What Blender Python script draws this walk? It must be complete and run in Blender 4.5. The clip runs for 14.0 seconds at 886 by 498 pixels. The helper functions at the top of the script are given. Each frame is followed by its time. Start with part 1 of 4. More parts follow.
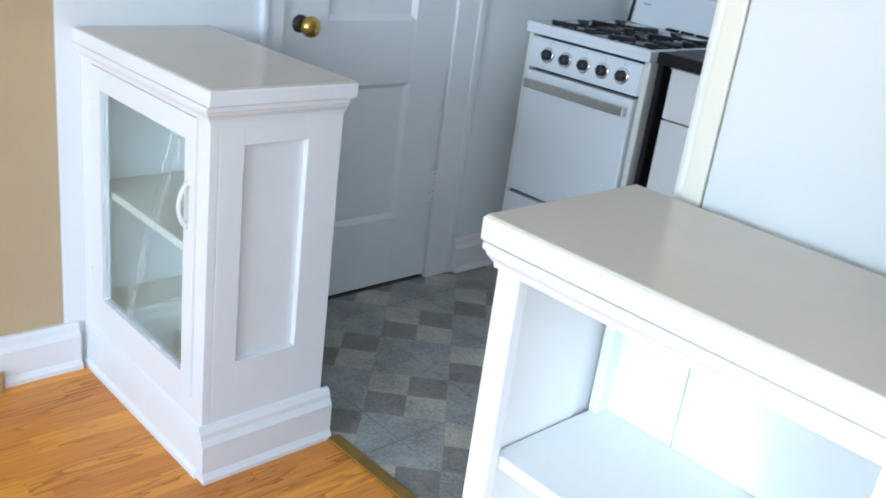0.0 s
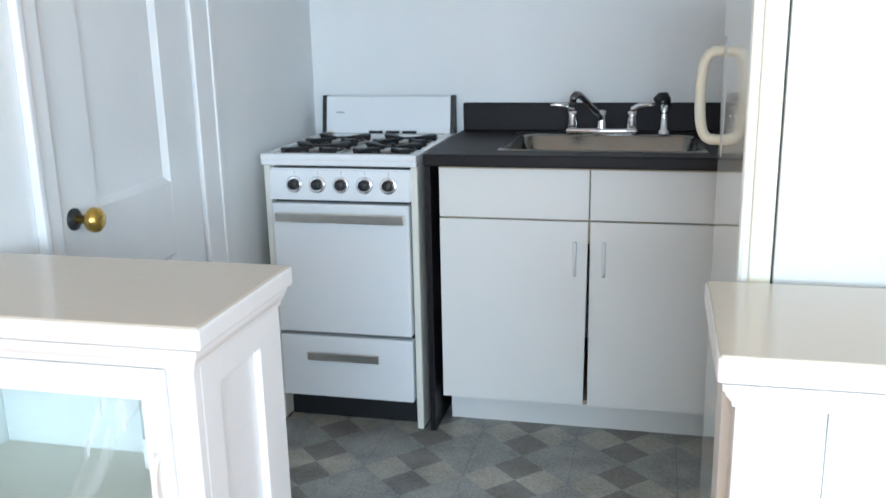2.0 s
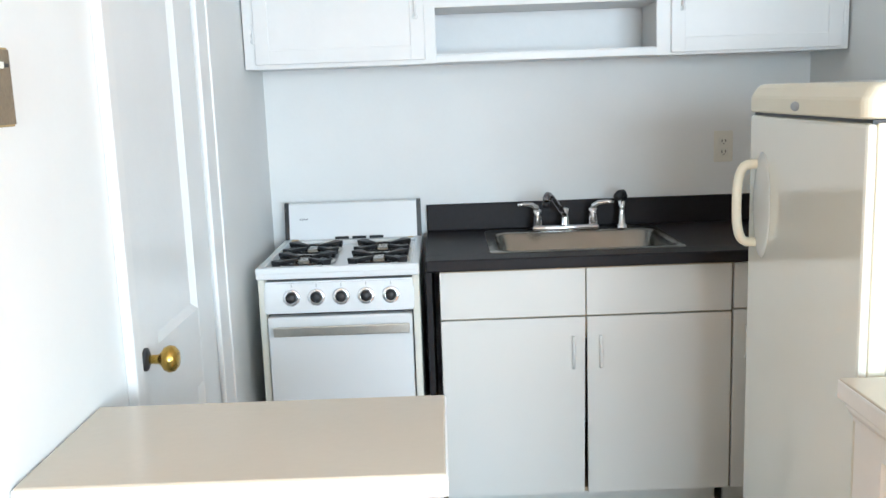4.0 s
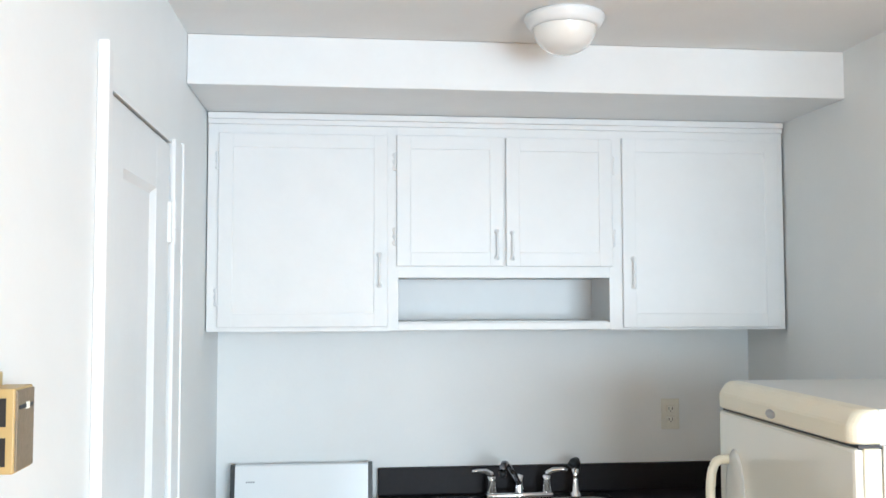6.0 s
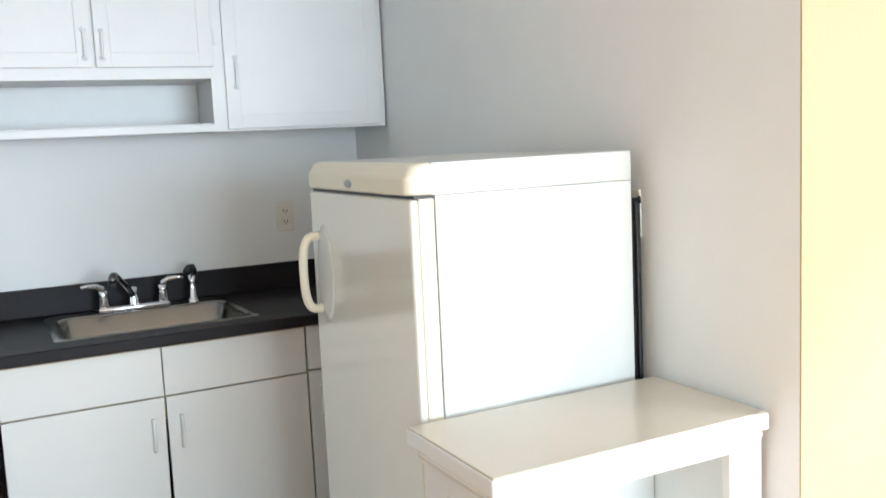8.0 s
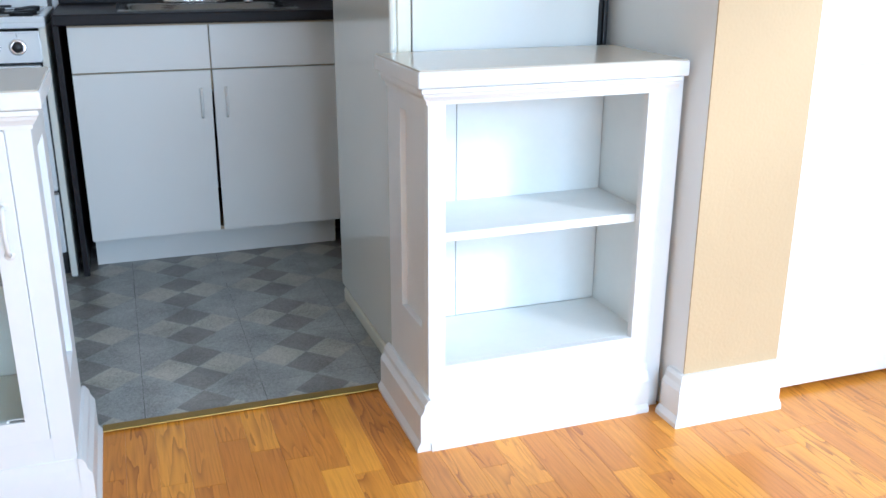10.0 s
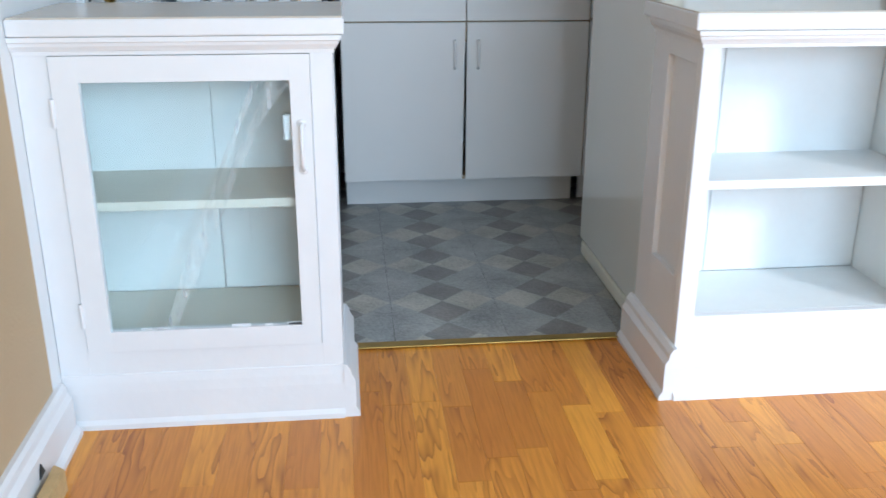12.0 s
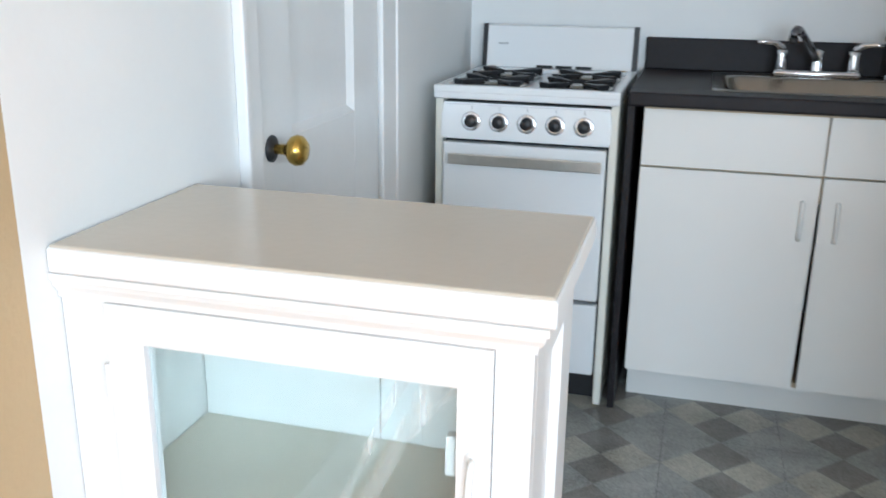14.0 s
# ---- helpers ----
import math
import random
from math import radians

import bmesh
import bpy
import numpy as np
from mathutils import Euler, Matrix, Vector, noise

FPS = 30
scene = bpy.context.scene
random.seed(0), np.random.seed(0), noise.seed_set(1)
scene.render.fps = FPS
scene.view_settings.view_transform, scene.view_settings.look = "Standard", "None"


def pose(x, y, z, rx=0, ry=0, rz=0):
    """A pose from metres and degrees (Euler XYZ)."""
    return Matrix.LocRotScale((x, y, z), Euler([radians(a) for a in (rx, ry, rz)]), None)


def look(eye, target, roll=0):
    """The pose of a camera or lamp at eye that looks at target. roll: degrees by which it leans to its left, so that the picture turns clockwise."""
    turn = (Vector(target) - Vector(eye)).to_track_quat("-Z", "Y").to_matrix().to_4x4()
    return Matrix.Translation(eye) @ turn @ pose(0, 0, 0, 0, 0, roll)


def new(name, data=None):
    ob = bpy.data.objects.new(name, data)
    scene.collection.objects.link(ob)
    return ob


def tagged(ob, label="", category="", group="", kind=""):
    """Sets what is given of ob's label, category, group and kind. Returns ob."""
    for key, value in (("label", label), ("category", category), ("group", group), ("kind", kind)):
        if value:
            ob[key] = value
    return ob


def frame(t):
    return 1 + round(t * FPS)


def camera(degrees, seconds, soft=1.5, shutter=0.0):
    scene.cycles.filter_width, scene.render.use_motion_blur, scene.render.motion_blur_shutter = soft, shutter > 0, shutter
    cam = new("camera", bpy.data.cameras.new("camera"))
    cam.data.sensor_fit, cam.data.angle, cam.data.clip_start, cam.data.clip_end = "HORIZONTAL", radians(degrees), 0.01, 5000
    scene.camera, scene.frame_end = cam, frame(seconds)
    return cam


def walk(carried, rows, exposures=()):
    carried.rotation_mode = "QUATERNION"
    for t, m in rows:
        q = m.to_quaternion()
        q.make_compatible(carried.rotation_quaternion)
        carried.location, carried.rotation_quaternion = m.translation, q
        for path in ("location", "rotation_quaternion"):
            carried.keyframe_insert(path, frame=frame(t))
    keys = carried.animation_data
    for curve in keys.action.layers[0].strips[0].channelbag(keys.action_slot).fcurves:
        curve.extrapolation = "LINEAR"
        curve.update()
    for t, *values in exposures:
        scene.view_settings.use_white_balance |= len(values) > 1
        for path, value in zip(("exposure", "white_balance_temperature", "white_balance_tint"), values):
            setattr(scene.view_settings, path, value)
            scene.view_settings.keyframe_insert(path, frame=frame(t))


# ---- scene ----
cam = camera(52.0, 14.0, soft=1.5, shutter=0.25)
PATH = [
    (0, (1.48, -0.846, 1.279), (0.171, 0.476, 0.546), 7.6),
    (0.5, (1.466, -0.841, 1.299), (0.279, 0.607, 0.597), 4.4),
    (1, (1.259, -0.864, 1.276), (0.207, 0.693, 0.588), 1.6),
    (1.5, (0.924, -0.985, 1.275), (0.162, 0.767, 0.68), 1.0),
    (2, (0.616, -1.118, 1.302), (0.168, 0.768, 0.811), -1.2),
    (2.5, (0.339, -1.164, 1.333), (0.115, 0.782, 0.931), -2.7),
    (2.7, (0.237, -1.195, 1.356), (0.097, 0.764, 0.98), -2.8),
    (4.8, (-0.093, -1.234, 1.447), (-0.017, 0.741, 1.139), -1.6),
    (5, (-0.142, -1.215, 1.462), (-0.018, 0.763, 1.192), -1.3),
    (5.5, (-0.196, -1.202, 1.55), (0.004, 0.784, 1.479), -0.4),
    (6, (-0.18, -1.222, 1.614), (0.031, 0.764, 1.727), -0.1),
    (6.5, (-0.143, -1.207, 1.6), (0.09, 0.778, 1.667), -1.0),
    (7, (-0.076, -1.188, 1.535), (0.363, 0.762, 1.471), -1.6),
    (7.5, (-0.051, -1.242, 1.52), (0.705, 0.604, 1.374), -2.0),
    (8, (-0.028, -1.275, 1.464), (0.878, 0.491, 1.217), -2.7),
    (8.5, (0.052, -1.352, 1.377), (0.916, 0.42, 1.036), -2.4),
    (9, (0.116, -1.487, 1.256), (0.887, 0.307, 0.827), -1.5),
    (9.2, (0.145, -1.57, 1.186), (0.875, 0.222, 0.693), -1.2),
    (11.4, (0.02, -1.86, 1.076), (0.45, -0.03, 0.395), 1.2),
    (11.5, (0.009, -1.865, 1.065), (0.404, -0.023, 0.391), 0.85),
    (12, (-0.009, -1.811, 1.053), (0.192, 0.06, 0.375), 0.2),
    (12.5, (0.013, -1.711, 1.09), (0.024, 0.166, 0.399), -0.5),
    (13, (0.035, -1.557, 1.125), (-0.049, 0.329, 0.465), 0.0),
    (13.6, (0.056, -1.152, 1.174), (-0.212, 0.734, 0.567), 0.9),
    (14, (0.113, -0.893, 1.211), (-0.4, 0.947, 0.618), 0.7),
]
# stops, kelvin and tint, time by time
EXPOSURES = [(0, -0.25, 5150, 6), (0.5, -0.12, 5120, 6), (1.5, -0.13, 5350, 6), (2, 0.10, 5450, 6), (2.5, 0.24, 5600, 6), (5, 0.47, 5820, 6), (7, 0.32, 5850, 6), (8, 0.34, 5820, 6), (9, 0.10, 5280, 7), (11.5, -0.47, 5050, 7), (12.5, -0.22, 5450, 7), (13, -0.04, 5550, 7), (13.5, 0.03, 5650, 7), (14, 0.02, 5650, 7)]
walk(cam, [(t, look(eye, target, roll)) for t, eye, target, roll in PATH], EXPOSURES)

# ---- world, windows' light, exposure ----
world = bpy.data.worlds.new("sky")
scene.world = world
world.use_nodes = True
wn = world.node_tree
sky = wn.nodes.new("ShaderNodeTexSky")
sky.sky_type = "NISHITA"
sky.sun_disc = False
sky.sun_elevation, sky.sun_rotation = radians(22), radians(141)
wn.links.new(sky.outputs["Color"], wn.nodes["Background"].inputs["Color"])
wn.nodes["Background"].inputs["Strength"].default_value = 0.12


def window_light(name, m, w, h, watts, colour):
    lamp = bpy.data.lights.new(name, "AREA")
    lamp.shape, lamp.size, lamp.size_y = "RECTANGLE", w, h
    lamp.energy, lamp.color = watts, colour
    ob = new(name, lamp)
    ob.matrix_world = m
    return ob


window_light("window_light_right", look((2.88, -1.95, 1.42), (0.0, -1.0, 0.9)), 1.6, 1.3, 36, (0.80, 0.92, 1.0))
window_light("window_light_back", look((1.26, -4.12, 1.42), (0.6, 0, 0.98)), 2.2, 1.3, 145, (0.80, 0.92, 1.0))
sun = bpy.data.lights.new("sun", "SUN")
sun.energy, sun.angle, sun.color = 2.5, radians(8), (1.0, 0.94, 0.86)
sun_ob = new("sun", sun)
sun_ob.matrix_world = look((2.52, -3.12, 1.63), (0, 0, 0))


# ---- materials ----
def material(name, base, rough=0.5, metal=0.0, vary=0.06, scale=6.0, bump=0.03, fine=180.0, spec=0.5, coat=0.0):
    """Paint, plastic or metal: broad patches and fine grain in the colour, and a fine relief."""
    m = bpy.data.materials.new(name)
    m.use_nodes = True
    nt = m.node_tree
    b = nt.nodes["Principled BSDF"]
    b.inputs["Roughness"].default_value, b.inputs["Metallic"].default_value = rough, metal
    b.inputs["Specular IOR Level"].default_value = spec
    b.inputs["Coat Weight"].default_value = coat
    b.inputs["Coat Roughness"].default_value = 0.12
    geo = nt.nodes.new("ShaderNodeNewGeometry")
    big = nt.nodes.new("ShaderNodeTexNoise")
    big.inputs["Scale"].default_value, big.inputs["Detail"].default_value = scale, 5
    small = nt.nodes.new("ShaderNodeTexNoise")
    small.inputs["Scale"].default_value, small.inputs["Detail"].default_value = fine, 3
    for n in (big, small):
        nt.links.new(geo.outputs["Position"], n.inputs["Vector"])
    mix = nt.nodes.new("ShaderNodeMix")
    mix.data_type = "RGBA"
    mix.inputs["A"].default_value = (*[c * (1 - vary) for c in base], 1)
    mix.inputs["B"].default_value = (*[min(1, c * (1 + vary)) for c in base], 1)
    add = nt.nodes.new("ShaderNodeMath")
    add.operation = "MULTIPLY_ADD"
    nt.links.new(small.outputs["Fac"], add.inputs[0])
    add.inputs[1].default_value = 0.35
    nt.links.new(big.outputs["Fac"], add.inputs[2])
    sub = nt.nodes.new("ShaderNodeMath")
    sub.operation = "SUBTRACT"
    sub.inputs[1].default_value = 0.17
    nt.links.new(add.outputs[0], sub.inputs[0])
    nt.links.new(sub.outputs[0], mix.inputs["Factor"])
    nt.links.new(mix.outputs["Result"], b.inputs["Base Color"])
    bp = nt.nodes.new("ShaderNodeBump")
    bp.inputs["Strength"].default_value, bp.inputs["Distance"].default_value = bump * 6, 0.0015
    nt.links.new(small.outputs["Fac"], bp.inputs["Height"])
    nt.links.new(bp.outputs["Normal"], b.inputs["Normal"])
    return m


KITCHEN_WALL = material("kitchen_wall_paint", (0.80, 0.81, 0.805), 0.55, vary=0.03, bump=0.03, fine=90)
TAN = material("tan_wall_paint", (0.49, 0.366, 0.212), 0.7, vary=0.04, bump=0.08, fine=120)
CEIL = material("ceiling_paint", (0.82, 0.82, 0.81), 0.8, vary=0.03, bump=0.08, fine=100)
TRIM = material("white_gloss_paint", (0.77, 0.77, 0.765), 0.38, vary=0.035, scale=9, bump=0.06, fine=45)
DOORP = material("door_gloss_paint", (0.74, 0.75, 0.75), 0.33, vary=0.04, scale=7, bump=0.06, fine=50)
TOPP = material("cream_top_paint", (0.58, 0.52, 0.428), 0.2, vary=0.03, scale=8, bump=0.03, fine=60)
SHELFP = material("cabinet_inside_paint", (0.77, 0.79, 0.775), 0.45, vary=0.05, scale=8, bump=0.05, fine=50)
SHELF_CREAM = material("cream_shelf_paint", (0.68, 0.65, 0.56), 0.4, vary=0.05, scale=8, bump=0.04, fine=50)
LAMINATE = material("white_laminate", (0.76, 0.748, 0.715), 0.4, vary=0.02, scale=4, bump=0.02)
LAM_EDGE = material("laminate_edge", (0.42, 0.33, 0.22), 0.6, vary=0.15)
COUNTER = material("charcoal_laminate", (0.0135, 0.0108, 0.0122), 0.46, vary=0.25, scale=60, bump=0.05, fine=700, spec=0.22)
STEEL = material("brushed_steel", (0.31, 0.295, 0.265), 0.19, 1.0, vary=0.12, scale=14, bump=0.03, fine=300)
CHROME = material("chrome", (0.78, 0.78, 0.80), 0.12, 1.0, vary=0.05, bump=0.0)
DARKCHROME = material("dark_chrome", (0.22, 0.22, 0.24), 0.14, 1.0, vary=0.08, bump=0.0)
ALU = material("worn_chrome_pull", (0.66, 0.64, 0.60), 0.3, 1.0, vary=0.12, scale=30, bump=0.03)
BRASS = material("aged_brass", (0.60, 0.40, 0.10), 0.25, 1.0, vary=0.2, scale=40, bump=0.03)
BRASSD = material("dull_brass_strip", (0.40, 0.26, 0.07), 0.45, 0.9, vary=0.25, scale=25, bump=0.05)
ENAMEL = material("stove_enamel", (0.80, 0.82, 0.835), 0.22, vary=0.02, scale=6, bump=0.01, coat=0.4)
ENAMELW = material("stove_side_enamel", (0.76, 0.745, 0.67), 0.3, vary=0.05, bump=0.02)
GRIME = material("burnt_spill", (0.42, 0.30, 0.13), 0.6, vary=0.3, scale=60)
IRON = material("cast_iron", (0.018, 0.018, 0.02), 0.5, vary=0.3, scale=50, bump=0.12)
BLACK = material("black_plastic", (0.015, 0.015, 0.017), 0.4, vary=0.2, bump=0.03)
GREY = material("grey_print", (0.35, 0.36, 0.38), 0.5, vary=0.05)
FRIDGE = material("fridge_steel_paint", (0.69, 0.695, 0.665), 0.3, vary=0.025, scale=5, bump=0.018, fine=160, coat=0.3)
FRIDGE_DOOR = material("fridge_door_enamel", (0.74, 0.73, 0.655), 0.09, vary=0.02, scale=5, bump=0.002, fine=160, coat=0.5)
CREAM = material("cream_plastic", (0.76, 0.72, 0.585), 0.35, vary=0.04, scale=8, bump=0.02)
BEIGE = material("beige_plastic", (0.46, 0.33, 0.14), 0.45, vary=0.06, scale=25, bump=0.05)
BROWN = material("brown_speaker_plate", (0.20, 0.155, 0.10), 0.45, vary=0.2, scale=90, bump=0.1)
IVORY = material("ivory_plate", (0.76, 0.74, 0.66), 0.35, vary=0.03)
OPAL = material("opal_glass_shade", (0.80, 0.78, 0.74), 0.18, vary=0.02, bump=0.0, coat=0.5)
GROUT = material("tile_bed", (0.10, 0.10, 0.10), 0.8, vary=0.2)
RAWWOOD = material("split_bare_wood", (0.55, 0.38, 0.17), 0.7, vary=0.25, scale=50, bump=0.1)
LEAD = material("sub_floor", (0.12, 0.07, 0.03), 0.8, vary=0.2)


def glass_material():
    m = bpy.data.materials.new("window_glass")
    m.use_nodes = True
    b = m.node_tree.nodes["Principled BSDF"]
    b.inputs["Base Color"].default_value = (0.765, 0.795, 0.765, 1)
    b.inputs["Roughness"].default_value, b.inputs["IOR"].default_value = 0.03, 1.45
    b.inputs["Transmission Weight"].default_value = 1.0
    return m


GLASS = glass_material()


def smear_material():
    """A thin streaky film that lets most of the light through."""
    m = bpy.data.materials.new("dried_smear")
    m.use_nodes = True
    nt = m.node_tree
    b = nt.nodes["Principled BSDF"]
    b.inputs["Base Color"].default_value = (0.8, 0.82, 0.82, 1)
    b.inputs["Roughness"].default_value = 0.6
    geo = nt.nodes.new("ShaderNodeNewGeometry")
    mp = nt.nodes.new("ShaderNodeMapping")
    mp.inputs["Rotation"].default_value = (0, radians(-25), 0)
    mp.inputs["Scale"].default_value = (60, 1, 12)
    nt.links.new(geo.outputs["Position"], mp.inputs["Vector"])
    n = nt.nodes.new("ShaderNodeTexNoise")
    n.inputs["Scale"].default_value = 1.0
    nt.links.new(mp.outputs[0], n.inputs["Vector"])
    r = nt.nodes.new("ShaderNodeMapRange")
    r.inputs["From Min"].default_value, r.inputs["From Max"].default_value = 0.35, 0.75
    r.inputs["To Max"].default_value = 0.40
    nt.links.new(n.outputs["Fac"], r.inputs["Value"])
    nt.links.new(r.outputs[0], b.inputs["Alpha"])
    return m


SMEAR = smear_material()


def oak_material():
    """Honey oak strips: long grain, cathedral figure, and a tone of its own for each strip."""
    m = bpy.data.materials.new("honey_oak")
    m.use_nodes = True
    nt = m.node_tree
    b = nt.nodes["Principled BSDF"]
    info = nt.nodes.new("ShaderNodeObjectInfo")
    geo = nt.nodes.new("ShaderNodeNewGeometry")
    off = nt.nodes.new("ShaderNodeVectorMath")
    off.operation = "SCALE"
    off.inputs[0].default_value = (7.0, 31.0, 3.0)
    nt.links.new(info.outputs["Random"], off.inputs["Scale"])
    shift = nt.nodes.new("ShaderNodeVectorMath")
    nt.links.new(geo.outputs["Position"], shift.inputs[0])
    nt.links.new(off.outputs[0], shift.inputs[1])
    mp = nt.nodes.new("ShaderNodeMapping")
    mp.inputs["Scale"].default_value = (20, 2.2, 1)
    nt.links.new(shift.outputs[0], mp.inputs["Vector"])
    fig = nt.nodes.new("ShaderNodeTexNoise")
    fig.inputs["Scale"].default_value, fig.inputs["Detail"].default_value = 1.0, 2
    nt.links.new(mp.outputs[0], fig.inputs["Vector"])
    rings = nt.nodes.new("ShaderNodeMath")
    rings.operation = "MULTIPLY"
    rings.inputs[1].default_value = 9.0
    nt.links.new(fig.outputs["Fac"], rings.inputs[0])
    saw = nt.nodes.new("ShaderNodeMath")
    saw.operation = "FRACT"
    nt.links.new(rings.outputs[0], saw.inputs[0])
    mp2 = nt.nodes.new("ShaderNodeMapping")
    mp2.inputs["Scale"].default_value = (260, 9, 1)
    nt.links.new(shift.outputs[0], mp2.inputs["Vector"])
    grain = nt.nodes.new("ShaderNodeTexNoise")
    grain.inputs["Scale"].default_value, grain.inputs["Detail"].default_value = 1.0, 4
    nt.links.new(mp2.outputs[0], grain.inputs["Vector"])
    line = nt.nodes.new("ShaderNodeMath")
    line.operation = "POWER"
    line.inputs[1].default_value = 2.2
    nt.links.new(saw.outputs[0], line.inputs[0])
    # the figure shows in some stretches only
    mp3 = nt.nodes.new("ShaderNodeMapping")
    mp3.inputs["Scale"].default_value = (13, 1.6, 1)
    nt.links.new(shift.outputs[0], mp3.inputs["Vector"])
    where = nt.nodes.new("ShaderNodeTexNoise")
    where.inputs["Scale"].default_value, where.inputs["Detail"].default_value = 1.0, 2
    nt.links.new(mp3.outputs[0], where.inputs["Vector"])
    mask = nt.nodes.new("ShaderNodeMapRange")
    mask.inputs["From Min"].default_value, mask.inputs["From Max"].default_value = 0.42, 0.60
    mask.inputs["To Min"].default_value, mask.inputs["To Max"].default_value = 0.10, 0.95
    nt.links.new(where.outputs["Fac"], mask.inputs["Value"])
    figure = nt.nodes.new("ShaderNodeMath")
    figure.operation = "MULTIPLY"
    nt.links.new(line.outputs[0], figure.inputs[0])
    nt.links.new(mask.outputs[0], figure.inputs[1])
    pores = nt.nodes.new("ShaderNodeMapRange")
    pores.inputs["From Min"].default_value, pores.inputs["From Max"].default_value = 0.40, 0.72
    pores.inputs["To Min"].default_value, pores.inputs["To Max"].default_value = 0.0, 0.42
    nt.links.new(grain.outputs["Fac"], pores.inputs["Value"])
    s = nt.nodes.new("ShaderNodeMath")
    s.operation = "MAXIMUM"
    nt.links.new(figure.outputs[0], s.inputs[0])
    nt.links.new(pores.outputs[0], s.inputs[1])
    ramp = nt.nodes.new("ShaderNodeValToRGB")
    ramp.color_ramp.elements[0].color = (0.74, 0.318, 0.034, 1)
    ramp.color_ramp.elements[1].color = (0.34, 0.108, 0.009, 1)
    nt.links.new(s.outputs[0], ramp.inputs["Fac"])
    hsv = nt.nodes.new("ShaderNodeHueSaturation")
    tone = nt.nodes.new("ShaderNodeMapRange")
    tone.inputs["To Min"].default_value, tone.inputs["To Max"].default_value = 0.80, 1.14
    nt.links.new(info.outputs["Random"], tone.inputs["Value"])
    nt.links.new(tone.outputs[0], hsv.inputs["Value"])
    nt.links.new(ramp.outputs[0], hsv.inputs["Color"])
    hue = nt.nodes.new("ShaderNodeMapRange")
    hue.inputs["To Min"].default_value, hue.inputs["To Max"].default_value = 0.490, 0.503
    nt.links.new(info.outputs["Random"], hue.inputs["Value"])
    nt.links.new(hue.outputs[0], hsv.inputs["Hue"])
    nt.links.new(hsv.outputs[0], b.inputs["Base Color"])
    b.inputs["Roughness"].default_value = 0.31
    bp = nt.nodes.new("ShaderNodeBump")
    bp.inputs["Strength"].default_value, bp.inputs["Distance"].default_value = 0.15, 0.001
    nt.links.new(grain.outputs["Fac"], bp.inputs["Height"])
    nt.links.new(bp.outputs["Normal"], b.inputs["Normal"])
    return m


OAK = oak_material()
TILE = 0.305


def tile_material():
    """Vinyl tile: speckled grey with two dark and two light lozenges printed on each tile."""
    m = bpy.data.materials.new("vinyl_tile")
    m.use_nodes = True
    nt = m.node_tree
    b = nt.nodes["Principled BSDF"]
    tc = nt.nodes.new("ShaderNodeTexCoord")
    sep = nt.nodes.new("ShaderNodeSeparateXYZ")
    nt.links.new(tc.outputs["Object"], sep.inputs[0])

    def math_node(op, a, c=None):
        n = nt.nodes.new("ShaderNodeMath")
        n.operation = op
        for k, v in enumerate((a, c)):
            if v is None:
                continue
            if isinstance(v, (int, float)):
                n.inputs[k].default_value = v
            else:
                nt.links.new(v, n.inputs[k])
        return n.outputs[0]

    ax = math_node("ABSOLUTE", math_node("DIVIDE", sep.outputs["X"], TILE))
    ay = math_node("ABSOLUTE", math_node("DIVIDE", sep.outputs["Y"], TILE))
    dark = math_node("LESS_THAN", math_node("ADD", ax, math_node("ABSOLUTE", math_node("SUBTRACT", ay, 0.25))), 0.245)
    pale = math_node("LESS_THAN", math_node("ADD", ay, math_node("ABSOLUTE", math_node("SUBTRACT", ax, 0.25))), 0.245)
    geo = nt.nodes.new("ShaderNodeNewGeometry")
    speck = nt.nodes.new("ShaderNodeTexNoise")
    speck.inputs["Scale"].default_value, speck.inputs["Detail"].default_value, speck.inputs["Roughness"].default_value = 170, 5, 0.8
    blot = nt.nodes.new("ShaderNodeTexNoise")
    blot.inputs["Scale"].default_value, blot.inputs["Detail"].default_value = 7, 5
    for n in (speck, blot):
        nt.links.new(geo.outputs["Position"], n.inputs["Vector"])

    def mixed(fac, a, c):
        n = nt.nodes.new("ShaderNodeMix")
        n.data_type = "RGBA"
        nt.links.new(fac, n.inputs["Factor"])
        for k, v in (("A", a), ("B", c)):
            if isinstance(v, tuple):
                n.inputs[k].default_value = (*v, 1)
            else:
                nt.links.new(v, n.inputs[k])
        return n.outputs["Result"]

    c1 = mixed(dark, (0.295, 0.300, 0.285), (0.202, 0.193, 0.176))
    c2 = mixed(pale, c1, (0.385, 0.37, 0.318))
    tone = nt.nodes.new("ShaderNodeHueSaturation")
    v = math_node("SUBTRACT", math_node("ADD", math_node("MULTIPLY", speck.outputs["Fac"], 2.4), math_node("MULTIPLY", blot.outputs["Fac"], 1.3)), 0.85)
    nt.links.new(v, tone.inputs["Value"])
    nt.links.new(c2, tone.inputs["Color"])
    nt.links.new(tone.outputs[0], b.inputs["Base Color"])
    b.inputs["Roughness"].default_value = 0.36
    bp = nt.nodes.new("ShaderNodeBump")
    bp.inputs["Strength"].default_value, bp.inputs["Distance"].default_value = 0.2, 0.001
    nt.links.new(speck.outputs["Fac"], bp.inputs["Height"])
    nt.links.new(bp.outputs["Normal"], b.inputs["Normal"])
    return m


VINYL = tile_material()


